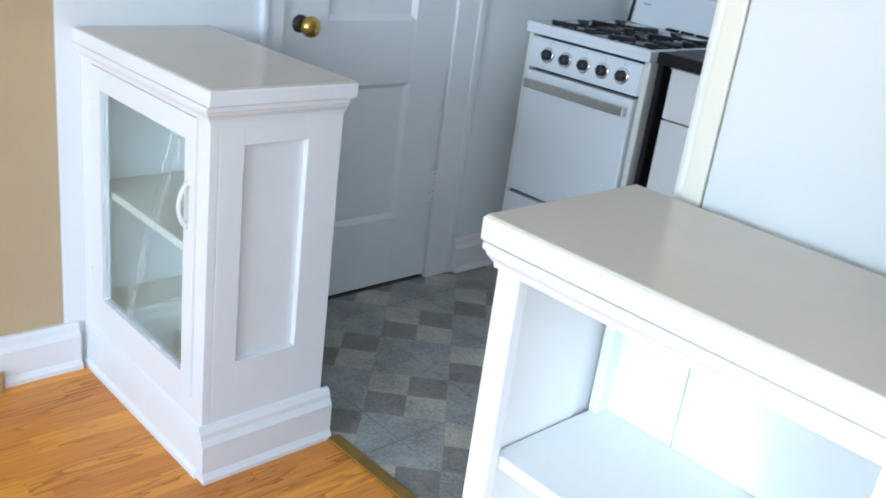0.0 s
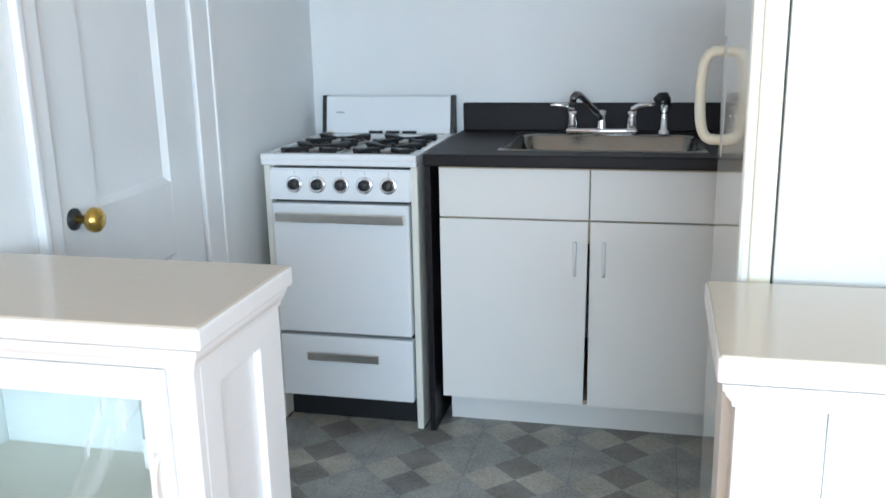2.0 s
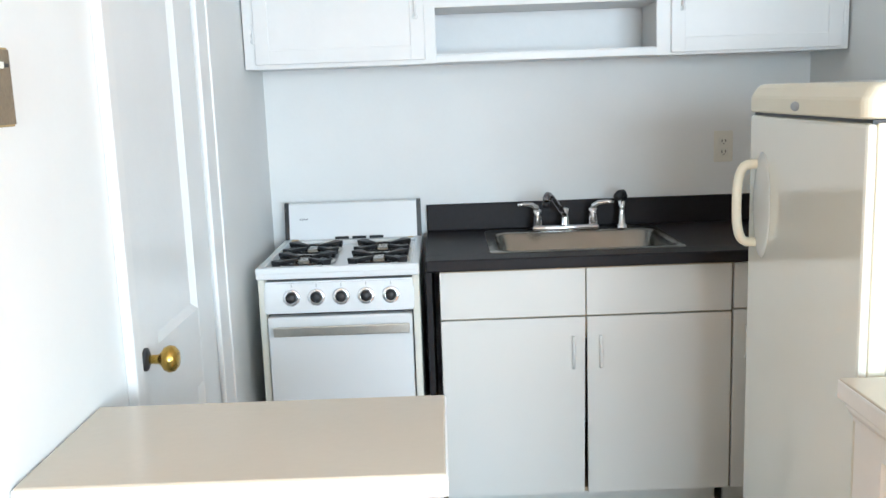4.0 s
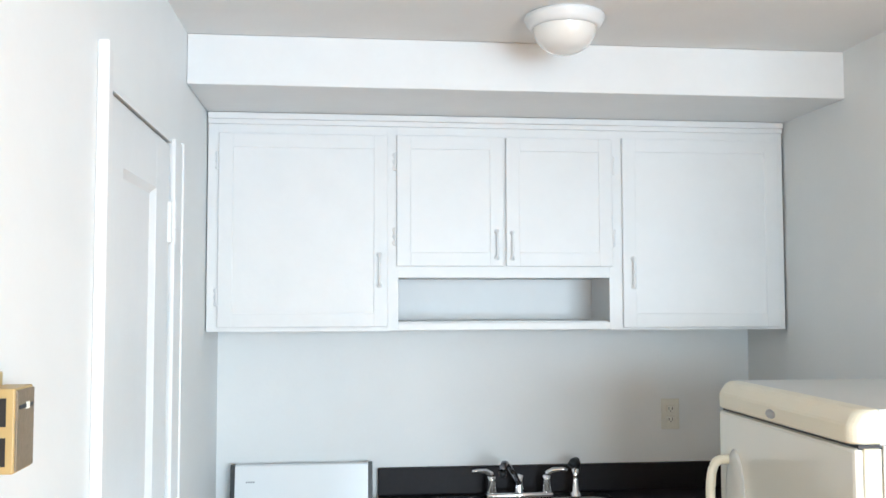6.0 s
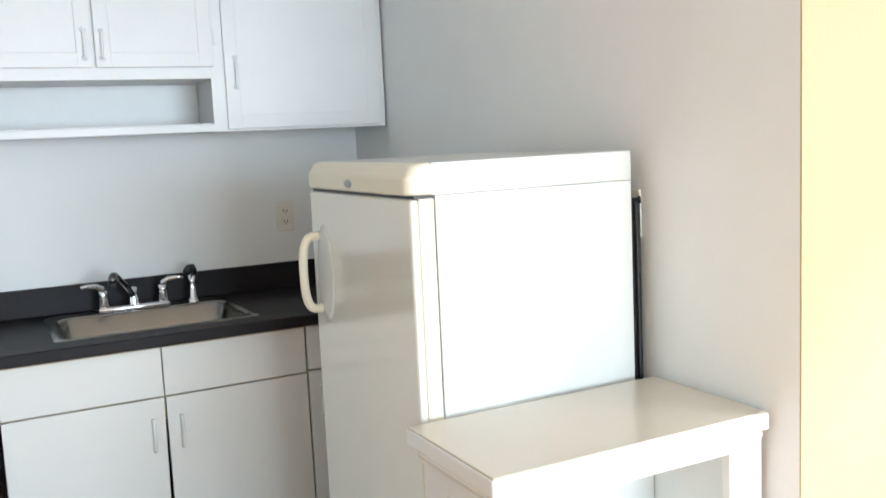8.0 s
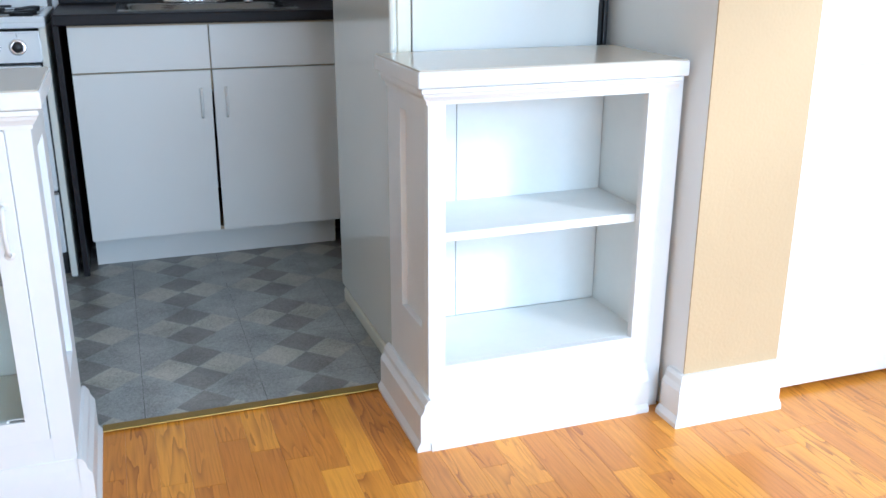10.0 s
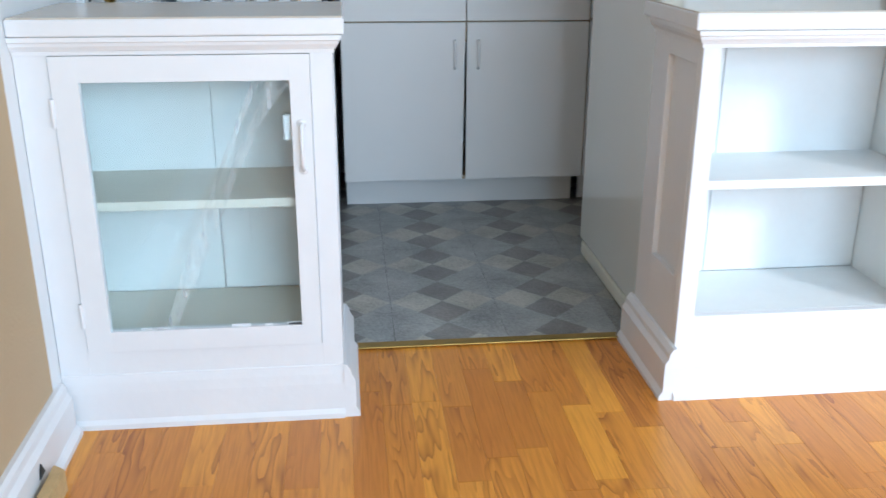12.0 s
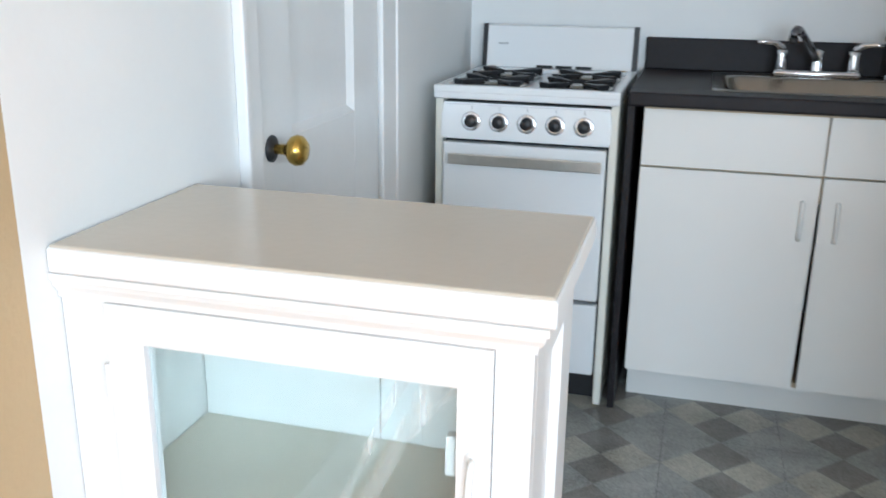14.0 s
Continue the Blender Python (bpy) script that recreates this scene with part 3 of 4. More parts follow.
def glazed_cabinet():
    e = thing("glazed_half_cabinet", (-0.32, 0.17, 0), "white painted built-in half cabinet with a glazed door", "cabinet", "colonnade cabinets")
    face, F = -0.034, 0.013
    bm = bmesh.new()   # carcass
    box(bm, LX + 0.001, face - 0.017, 0.312, 0.33, 0, 0.846)
    box(bm, LX + 0.001, LX + 0.02, F+0.022, 0.312, 0, 0.846)
    box(bm, LX + 0.02, face - 0.024, 0.05, 0.312, 0.838, 0.846)
    finish("carcass", bm, SHELFP, e)
    bm = bmesh.new()   # boards of the back
    for x0, x1 in ((LX + 0.022, -0.318), (-0.3165, face - 0.024)):
        box(bm, x0, x1, 0.303, 0.3115, 0.206, 0.837, 0.0015)
    finish("back_boards", bm, SHELFP, e)
    boxes("back_patch", SHELFP, [(LX + 0.023, -0.3195, 0.2975, 0.3028, 0.318, 0.4875), (-0.248, face - 0.026, 0.2975, 0.3028, 0.318, 0.4875), (-0.248, face - 0.026, 0.2975, 0.3028, 0.5085, 0.837)], e, 0.001)
    boxes("floor_board", SHELF_CREAM, [(LX + 0.021, face - 0.025, F + 0.023, 0.302, 0.182, 0.205)], e)
    boxes("shelf", SHELF_CREAM, [(LX + 0.021, face - 0.025, 0.04, 0.302, 0.488, 0.508)], e, 0.002)
    dx0, dx1, dz0, dz1 = -0.574, -0.079, 0.183, 0.809
    bm = bmesh.new()   # face frame
    box(bm, LX + 0.001, dx0 - 0.002, F, F+0.022, 0, 0.846, 0.002)
    box(bm, dx1 + 0.0006, face, F, F+0.022, 0, 0.846, 0.002)
    box(bm, dx0 - 0.003, dx1 + 0.003, F+0.0004, F+0.022, 0, dz0 - 0.0006, 0.001)
    box(bm, dx0 - 0.003, dx1 + 0.003, F+0.0004, F+0.022, dz1 + 0.002, 0.846, 0.001)
    finish("face_frame", bm, TRIM, e)
    side_panel(e, face, 1, F+0.0222, 0.33, 0.846, (0.092, 0.243, 0.270, 0.759))
    cabinet_base(e, LX + 0.001, face, face, 1, F)
    bm = bmesh.new()
    crown(bm, LX + 0.001, face, 1, F, 0.33, 0.8455)
    finish("moulding", bm, TRIM, e)
    top_board(e, LX + 0.001, -0.009, -0.006, 0.345, 0.846, 0.882)
    # glazed door
    gx0, gx1, gz0, gz1 = -0.522, -0.120, 0.230, 0.758
    d = bmesh.new()
    box(d, dx0, gx0, F - 0.006, F + 0.018, dz0, dz1, 0.001)
    box(d, gx1, dx1, F - 0.006, F + 0.018, dz0, dz1, 0.001)
    box(d, gx0 - 0.001, gx1 + 0.001, F - 0.0058, F + 0.018, dz0, gz0, 0.001)
    box(d, gx0 - 0.001, gx1 + 0.001, F - 0.0058, F + 0.018, gz1, dz1, 0.001)
    door = finish("door", d, TRIM, e)
    g = boxes("pane", GLASS, [(gx0 - 0.003, gx1 + 0.003, F + 0.004, F + 0.008, gz0 - 0.003, gz1 + 0.003)], door, label="clear glass pane with smears")
    g.visible_shadow = False
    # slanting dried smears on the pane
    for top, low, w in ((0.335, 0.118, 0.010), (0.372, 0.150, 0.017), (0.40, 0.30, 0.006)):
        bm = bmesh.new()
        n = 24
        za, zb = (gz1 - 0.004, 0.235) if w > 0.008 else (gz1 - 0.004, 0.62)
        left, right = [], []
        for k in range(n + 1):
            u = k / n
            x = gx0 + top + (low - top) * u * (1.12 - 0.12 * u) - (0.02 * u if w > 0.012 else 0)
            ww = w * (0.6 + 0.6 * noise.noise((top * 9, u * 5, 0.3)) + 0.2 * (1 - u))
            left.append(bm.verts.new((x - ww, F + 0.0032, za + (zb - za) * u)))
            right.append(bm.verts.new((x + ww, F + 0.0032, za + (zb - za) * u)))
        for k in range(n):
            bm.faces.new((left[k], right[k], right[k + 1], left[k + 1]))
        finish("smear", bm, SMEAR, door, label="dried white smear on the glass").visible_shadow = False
    # rough putty and paint along the pane
    rnd = random.Random(4)
    bm = bmesh.new()
    for k in range(8):
        x = gx0 + (gx1 - gx0) * rnd.random()
        box(bm, x, x + rnd.uniform(0.01, 0.05), F + 0.0005, F + 0.004, gz0 - 0.002, gz0 + rnd.uniform(0.002, 0.006), 0.001)
    tagged(finish("putty", bm, TRIM, door), kind="stuff")
    bm = bmesh.new()   # catch behind the pane
    box(bm, -0.138, -0.121, F + 0.012, F + 0.030, 0.634, 0.686, 0.003)
    finish("catch", bm, TRIM, door)
    bowed_pull(door, -0.100, F - 0.006, 0.576, 0.671)
    for z in (0.27, 0.70):
        bm = bmesh.new()
        tube(bm, [(dx0 - 0.002, F - 0.007, z - 0.028), (dx0 - 0.002, F - 0.007, z + 0.028)], 0.004)
        box(bm, dx0 - 0.006, dx0 + 0.005, F - 0.0070, F - 0.004, z - 0.018, z + 0.018, 0.001)
        finish("hinge", bm, TRIM, door)
    return e


glazed_cabinet()


def open_cabinet():
    e = thing("open_half_cabinet", (1.0, 0.17, 0), "white painted built-in half cabinet with open shelves", "cabinet", "colonnade cabinets")
    face, rx, F = 0.728, 1.352, 0.024
    ox0, ox1, oz0, oz1 = 0.769, 1.259, 0.203, 0.815
    bm = bmesh.new()
    box(bm, face + 0.017, rx, 0.312, 0.33, 0, 0.846)
    box(bm, rx - 0.05, rx, F+0.022, 0.312, 0, 0.846)
    finish("carcass", bm, SHELFP, e)
    bm = bmesh.new()
    for x0, x1 in ((face + 0.026, 0.895), (0.8965, rx - 0.052)):
        box(bm, x0, x1, 0.303, 0.3115, 0.204, 0.845, 0.0015)
    finish("back_boards", bm, SHELFP, e)
    boxes("floor_board", SHELFP, [(face + 0.026, rx - 0.051, F + 0.023, 0.302, 0.182, 0.203)], e)
    boxes("corner_batten", SHELFP, [(face + 0.026, face + 0.044, 0.272, 0.3025, 0.2035, 0.4955), (face + 0.026, face + 0.044, 0.272, 0.3025, 0.5175, 0.845)], e, 0.002)
    boxes("shelf", SHELFP, [(face + 0.026, rx - 0.051, 0.05, 0.302, 0.496, 0.517)], e, 0.002)
    bm = bmesh.new()
    box(bm, face, ox0, F, F+0.022, 0, 0.846, 0.002)
    box(bm, ox1, 1.312, F, F+0.022, 0, 0.846, 0.002)
    box(bm, 1.312, rx, F+0.006, F+0.022, 0, 0.846, 0.001)
    box(bm, ox0 - 0.001, ox1 + 0.001, F+0.0004, F+0.022, 0, oz0, 0.001)
    box(bm, ox0 - 0.001, ox1 + 0.001, F+0.0004, F+0.022, oz1, 0.846, 0.001)
    finish("face_frame", bm, TRIM, e)
    side_panel(e, face, -1, F+0.0222, 0.33, 0.846, (0.070, 0.228, 0.286, 0.772))
    cabinet_base(e, face, 1.31, face, -1, F)
    bm = bmesh.new()
    crown(bm, 1.330, face, -1, F, 0.33, 0.8455)
    finish("moulding", bm, TRIM, e)
    top_board(e, 0.702, 1.350, 0.006, 0.352, 0.846, 0.884)
    return e


open_cabinet()
tagged(boxes("threshold_strip", BRASSD, [(0.0, 0.698, 0.338, 0.372, 0.003, 0.0075)], bevel=0.002), "dull brass threshold strip between wood and vinyl floor", kind="structure")


# ---- stove ----
def stove():
    e = thing("gas_stove", (-0.33, 1.8, 0), "white enamelled four-burner gas stove with five knobs", "stove")
    x0, x1, yf, yb = -0.583, -0.084, 1.515, 2.085
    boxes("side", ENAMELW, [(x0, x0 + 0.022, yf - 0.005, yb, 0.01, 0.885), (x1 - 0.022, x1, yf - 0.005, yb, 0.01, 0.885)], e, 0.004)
    boxes("body", BLACK, [(x0 + 0.022, x1 - 0.022, yf + 0.03, yb - 0.002, 0.09, 0.86)], e)
    bm = bmesh.new()   # cooktop with raised rim
    box(bm, x0 - 0.002, x1 + 0.002, yf - 0.020, yb, 0.870, 0.892, 0.006, 3)
    for r in ((x0 - 0.002, x1 + 0.002, yf - 0.022, yf + 0.012, 0.886, 0.907), (x0 - 0.002, x0 + 0.024, yf + 0.006, yb, 0.886, 0.906), (x1 - 0.024, x1 + 0.002, yf + 0.006, yb, 0.886, 0.906), (x0 + 0.02, x1 - 0.02, 2.0, yb, 0.886, 0.905)):
        box(bm, *r, bevel=0.005)
    top = finish("cooktop", bm, ENAMEL, e)
    boxes("vent", BLACK, [(-0.40 + k * 0.063, -0.40 + k * 0.063 + 0.05, 2.034, 2.0455, 0.904, 0.9135) for k in range(3)], e)
    bm = bmesh.new()   # backguard leaning back
    prism(bm, [(x0 + 0.017, 2.045, 0.90), (x0 + 0.017, 2.085, 0.90), (x0 + 0.017, 2.085, 1.032), (x0 + 0.017, 2.078, 1.036), (x0 + 0.017, 2.066, 1.032)], (x1 - x0 - 0.034, 0, 0))
    finish("backguard", bm, ENAMEL, e)
    for xa, xb in ((x0 + 0.001, x0 + 0.0165), (x1 - 0.0165, x1 - 0.001)):
        bm = bmesh.new()
        prism(bm, [(xa, 2.042, 0.895), (xa, 2.088, 0.895), (xa, 2.088, 1.038), (xa, 2.066, 1.038)], (xb - xa, 0, 0))
        finish("backguard_end", bm, BLACK, e)
    boxes("badge", GREY, [(-0.528 + k * 0.008, -0.528 + k * 0.008 + 0.006, 2.0555, 2.062, 0.975, 0.981) for k in range(4)], e)
    boxes("spill", GRIME, [(x0 + 0.026, x0 + 0.05, 2.015, 2.04, 0.905, 0.9075), (x1 - 0.05, x1 - 0.032, 2.02, 2.035, 0.905, 0.907)], e, 0.001)
    bm = bmesh.new()   # control panel, a little slanted
    prism(bm, [(x0 + 0.018, yf - 0.018, 0.762), (x0 + 0.018, yf + 0.03, 0.762), (x0 + 0.018, yf + 0.03, 0.860), (x0 + 0.018, yf - 0.006, 0.860)], (x1 - x0 - 0.036, 0, 0))
    bmesh.ops.bevel(bm, geom=list(bm.edges), offset=0.005, segments=2, affect="EDGES")
    finish("control_panel", bm, ENAMEL, e)
    tilt = -math.degrees(math.atan2(0.012, 0.098))
    for k in range(5):
        x = -0.479 + k * 0.0765
        m = pose(x, yf - 0.0125, 0.811, 90 + tilt, 0, 0)
        bm = bmesh.new()
        lathe(bm, [(0.0265, -0.002), (0.0265, 0.004), (0.0235, 0.007), (0.014, 0.0035)], m, 24)
        bez = finish("knob_bezel", bm, CHROME, e, True)
        bm = bmesh.new()
        lathe(bm, [(0.0172, 0.003), (0.0165, 0.018), (0.014, 0.022), (0, 0.023)], m, 20)
        finish("knob", bm, BLACK, e, True, "black burner knob")
        boxes("dial_mark", GREY, [(x - 0.001, x + 0.001, yf - 0.0085, yf - 0.006, 0.842, 0.852)], e)
    # oven door, drawer and pulls
    boxes("oven_door", ENAMEL, [(x0 + 0.026, x1 - 0.026, yf - 0.022, yf + 0.02, 0.328, 0.752)], e, 0.006)
    boxes("drawer", ENAMEL, [(x0 + 0.026, x1 - 0.026, yf - 0.022, yf + 0.02, 0.106, 0.316)], e, 0.006)
    bm = bmesh.new()
    box(bm, -0.535, -0.118, yf - 0.052, yf - 0.044, 0.697, 0.727, 0.003)
    box(bm, -0.53, -0.505, yf - 0.045, yf - 0.020, 0.702, 0.722, 0.002)
    box(bm, -0.148, -0.123, yf - 0.045, yf - 0.020, 0.702, 0.722, 0.002)
    finish("oven_handle", bm, ALU, e, label="flat worn chrome oven handle")
    bm = bmesh.new()
    box(bm, -0.462, -0.218, yf - 0.036, yf - 0.030, 0.236, 0.264, 0.0025)
    for xa in (-0.455, -0.245):
        box(bm, xa, xa + 0.02, yf - 0.031, yf - 0.02, 0.240, 0.260, 0.001)
    finish("drawer_handle", bm, ALU, e, label="flat worn chrome drawer pull")
    boxes("foot_plate", BLACK, [(x0 + 0.022, x1 - 0.022, yf + 0.06, yf + 0.08, 0.0, 0.10)], e)
    boxes("foot", BLACK, [(xx, xx + 0.02, yy, yy + 0.03, 0.0, 0.02) for xx in (x0 + 0.001, x1 - 0.021) for yy in (yf + 0.02, yb - 0.06)], e)
    # burners
    for bx, by in ((-0.455, 1.648), (-0.215, 1.648), (-0.455, 1.862), (-0.215, 1.862)):
        bm = bmesh.new()
        lathe(bm, [(0.098, 0.004), (0.094, 0.0065), (0.075, -0.001), (0.035, -0.004), (0, -0.004)], pose(bx, by, 0.893), 28)
        finish("drip_pan", bm, ALU, e, True)
        bm = bmesh.new()
        lathe(bm, [(0.040, -0.004), (0.040, 0.008), (0.034, 0.011), (0.012, 0.012), (0, 0.009)], pose(bx, by, 0.893), 20)
        finish("burner", bm, STEEL, e, True)
        bm = bmesh.new()
        for k in range(4):
            a = math.pi / 4 + k * math.pi / 2
            r = Matrix.Translation((bx, by, 0.893)) @ Matrix.Rotation(a, 4, "Z")
            # a wing that widens outward, and its foot
            plan = [(0.028, -0.005), (0.060, -0.008), (0.112, -0.021), (0.116, -0.017), (0.116, 0.017), (0.112, 0.021), (0.060, 0.008), (0.028, 0.005)]
            prism(bm, [r @ Vector((px, py, 0.011 + 0.04 * px)) for px, py in plan], (0, 0, 0.007))
            prism(bm, [r @ Vector((px, -0.004, pz)) for px, pz in ((0.03, 0.014), (0.114, 0.0175), (0.114, 0.0), (0.098, 0.0), (0.090, 0.008), (0.04, 0.006))], (r.to_3x3() @ Vector((0, 0.008, 0))))
            prism(bm, [r @ Vector((0.110, py, pz)) for py, pz in ((-0.019, 0.0185), (0.019, 0.0185), (0.012, 0.0), (-0.012, 0.0))], (r.to_3x3() @ Vector((0.006, 0, 0))))
        n = 28
        ring = [(bx + 0.084 * math.cos(2 * math.pi * k / n), by + 0.084 * math.sin(2 * math.pi * k / n), 0.9005) for k in range(n + 1)]
        tube(bm, ring, 0.0045, 6)
        finish("grate", bm, IRON, e, label="black cast-iron pan grate")
    return e


stove()


# ---- sink run ----
def sink_unit():
    e = thing("sink_base_cabinet", (0.43, 1.8, 0), "white laminate sink base cabinet with two doors", "cabinet", "base cabinets")
    x0, x1, yf = -0.022, 0.888, 1.533
    bm = bmesh.new()
    box(bm, x0, x0 + 0.018, yf + 0.018, 2.128, 0.121, 0.872)
    box(bm, x1 - 0.018, x1, yf + 0.018, 2.128, 0.121, 0.872)
    box(bm, x0 + 0.018, x1 - 0.018, yf + 0.018, 2.128, 0.121, 0.135)
    box(bm, x0 + 0.018, x1 - 0.018, yf + 0.018, yf + 0.03, 0.64, 0.872)
    finish("body", bm, LAM_EDGE, e)
    boxes("toe_board", LAMINATE, [(x0 + 0.003, x1 - 0.012, 1.640, 1.656, 0, 0.1195)], e)
    boxes("top_rail", LAM_EDGE, [(x0 + 0.002, x1 - 0.002, yf - 0.012, yf + 0.017, 0.8672, 0.8722)], e)
    mid = 0.433
    for a, c in ((x0, mid - 0.002), (mid + 0.002, x1)):
        boxes("drawer_front", LAMINATE, [(a, c, yf, yf + 0.017, 0.716, 0.866)], e, 0.0012)
    for a, c, hx in ((x0, mid - 0.0035, 0.392), (mid + 0.0035, x1, 0.478)):
        bm = bmesh.new()
        lean = 0.007 if a == x0 else -0.004
        prism(bm, [(a, yf, 0.125), (c + (-lean if a == x0 else 0), yf, 0.125), (c, yf, 0.710), (a, yf, 0.710)], (0, 0.017, 0))
        d = finish("door", bm, LAMINATE, e)
        bm = bmesh.new()
        tube(bm, bow((hx, yf, 0.545), (hx, yf, 0.648), (0, -0.013, 0)), 0.0055, 8)
        finish("handle", bm, LAMINATE, d, True, "white plastic bar handle")
    return e


sink_unit()


def corner_unit():
    e = thing("narrow_base_cabinet", (1.1, 1.8, 0), "white laminate base cabinet beside the refrigerator", "cabinet", "base cabinets")
    x0, x1, yf = 0.894, 1.338, 1.533
    boxes("body", LAM_EDGE, [(x0, x1, yf + 0.018, 2.128, 0.121, 0.872)], e)
    boxes("toe_board", LAMINATE, [(x0 + 0.012, x1, 1.648, 1.664, 0, 0.1195)], e)
    boxes("drawer_front", LAMINATE, [(x0 + 0.001, x1, yf, yf + 0.017, 0.722, 0.866)], e, 0.0012)
    d = boxes("door", LAMINATE, [(x0 + 0.001, x1, yf, yf + 0.017, 0.125, 0.716)], e, 0.0012)
    bm = bmesh.new()
    tube(bm, bow((0.935, yf, 0.56), (0.935, yf, 0.665), (0, -0.013, 0)), 0.0055, 8)
    finish("handle", bm, LAMINATE, d, True)
    return e


corner_unit()
SX0, SX1, SY0, SY1 = 0.142, 0.768, 1.592, 2.058      # sink rim


def countertop():
    e = thing("countertop", (0.6, 1.8, 0.872), "charcoal laminate countertop with a low splashback", "countertop")
    x0, x1 = -0.064, 1.343
    hx0, hx1, hy0, hy1 = SX0 + 0.02, SX1 - 0.02, SY0 + 0.02, SY1 - 0.02
    z0, z1 = 0.873, 0.910
    bm = bmesh.new()
    box(bm, x0, x1, 1.503, hy0, z0, z1, 0.006, 3)
    box(bm, x0, hx0, hy0 - 0.014, 2.128, z0, z1 + 0.0003)
    box(bm, hx1, x1, hy0 - 0.014, 2.128, z0, z1 + 0.0003)
    box(bm, hx0 - 0.002, hx1 + 0.002, hy1, 2.128, z0, z1 + 0.0001)
    finish("slab", bm, COUNTER, e)
    boxes("splashback", COUNTER, [(x0, x1, 2.106, 2.128, 0.9095, 1.008)], e, 0.004)
    boxes("end_panel", COUNTER, [(x0, x0 + 0.018, 1.52, 2.12, 0.0, 0.873)], e)
    return e


countertop()


def sink():
    e = thing("kitchen_sink", (0.45, 1.84, 0.91), "single-bowl stainless steel drop-in sink", "sink")
    bx0, bx1, by0, by1 = SX0 + 0.035, SX1 - 0.035, SY0 + 0.03, SY1 - 0.085
    zt = 0.9145
    bm = bmesh.new()

    def loop(x0, x1, y0, y1, r, z, n=6):
        out = []
        for cx, cy, a0 in ((x1 - r, y1 - r, 0), (x0 + r, y1 - r, 90), (x0 + r, y0 + r, 180), (x1 - r, y0 + r, 270)):
            for k in range(n + 1):
                a = radians(a0 + 90 * k / n)
                out.append(bm.verts.new((cx + r * math.cos(a), cy + r * math.sin(a), z)))
        return out

    rings = [loop(SX0, SX1, SY0, SY1, 0.03, 0.9105), loop(SX0 + 0.006, SX1 - 0.006, SY0 + 0.006, SY1 - 0.006, 0.028, zt),
             loop(bx0 - 0.008, bx1 + 0.008, by0 - 0.008, by1 + 0.008, 0.05, zt - 0.001), loop(bx0, bx1, by0, by1, 0.05, zt - 0.008),
             loop(bx0 + 0.012, bx1 - 0.012, by0 + 0.012, by1 - 0.012, 0.05, 0.79), loop(bx0 + 0.03, bx1 - 0.03, by0 + 0.03, by1 - 0.03, 0.045, 0.768),
             loop(0.42, 0.48, 1.79, 1.85, 0.029, 0.764)]
    for a, c in zip(rings, rings[1:]):
        n = len(a)
        for k in range(n):
            bm.faces.new((a[k], a[(k + 1) % n], c[(k + 1) % n], c[k]))
    bm.faces.new(rings[-1])
    finish("bowl", bm, STEEL, e, True)
    bm = bmesh.new()
    lathe(bm, [(0.042, 0.002), (0.040, 0.004), (0.028, 0.001), (0, -0.002)], pose(0.45, 1.82, 0.765), 20)
    finish("drain", bm, CHROME, e, True)
    return e


sink()


def faucet():
    zt, y = 0.915, 2.012
    e = thing("kitchen_faucet", (0.43, y, zt), "chrome two-handle faucet with a swivel spout", "faucet")
    bm = bmesh.new()
    box(bm, 0.315, 0.555, y - 0.028, y + 0.022, zt, zt + 0.018, 0.008, 3)
    finish("deck_plate", bm, CHROME, e, True)
    for hx, s in ((0.336, -1), (0.535, 1)):
        bm = bmesh.new()
        lathe(bm, [(0.017, 0), (0.018, 0.012), (0.014, 0.045), (0.015, 0.058), (0, 0.064)], pose(hx, y, zt + 0.015), 16)
        tube(bm, [(hx, y, zt + 0.066), (hx + s * 0.004, y - 0.002, zt + 0.082), (hx + s * 0.022, y - 0.008, zt + 0.094), (hx + s * 0.055, y - 0.016, zt + 0.097), (hx + s * 0.072, y - 0.02, zt + 0.094)], [0.012, 0.011, 0.009, 0.007, 0.006], 10)
        finish("lever", bm, CHROME, e, True)
    bm = bmesh.new()
    lathe(bm, [(0.018, 0), (0.016, 0.02), (0.013, 0.04), (0.014, 0.06), (0, 0.064)], pose(0.435, y, zt + 0.015), 16)
    finish("spout_hub", bm, CHROME, e, True)
    bm = bmesh.new()
    tube(bm, [(0.435, y, zt + 0.045), (0.414, y - 0.036, zt + 0.078), (0.380, y - 0.095, zt + 0.124), (0.366, y - 0.120, zt + 0.139), (0.358, y - 0.136, zt + 0.140), (0.352, y - 0.147, zt + 0.131), (0.350, y - 0.150, zt + 0.118)], [0.011, 0.011, 0.010, 0.011, 0.013, 0.013, 0.013], 12)
    finish("spout", bm, DARKCHROME, e, True, "chrome spout with a dark aerator")
    bm = bmesh.new()
    lathe(bm, [(0, -0.012), (0.0125, -0.012), (0.0138, 0.004), (0, 0.005)], pose(0.350, y - 0.150, zt + 0.114), 14)
    finish("aerator", bm, BLACK, e, True)
    return e


faucet()


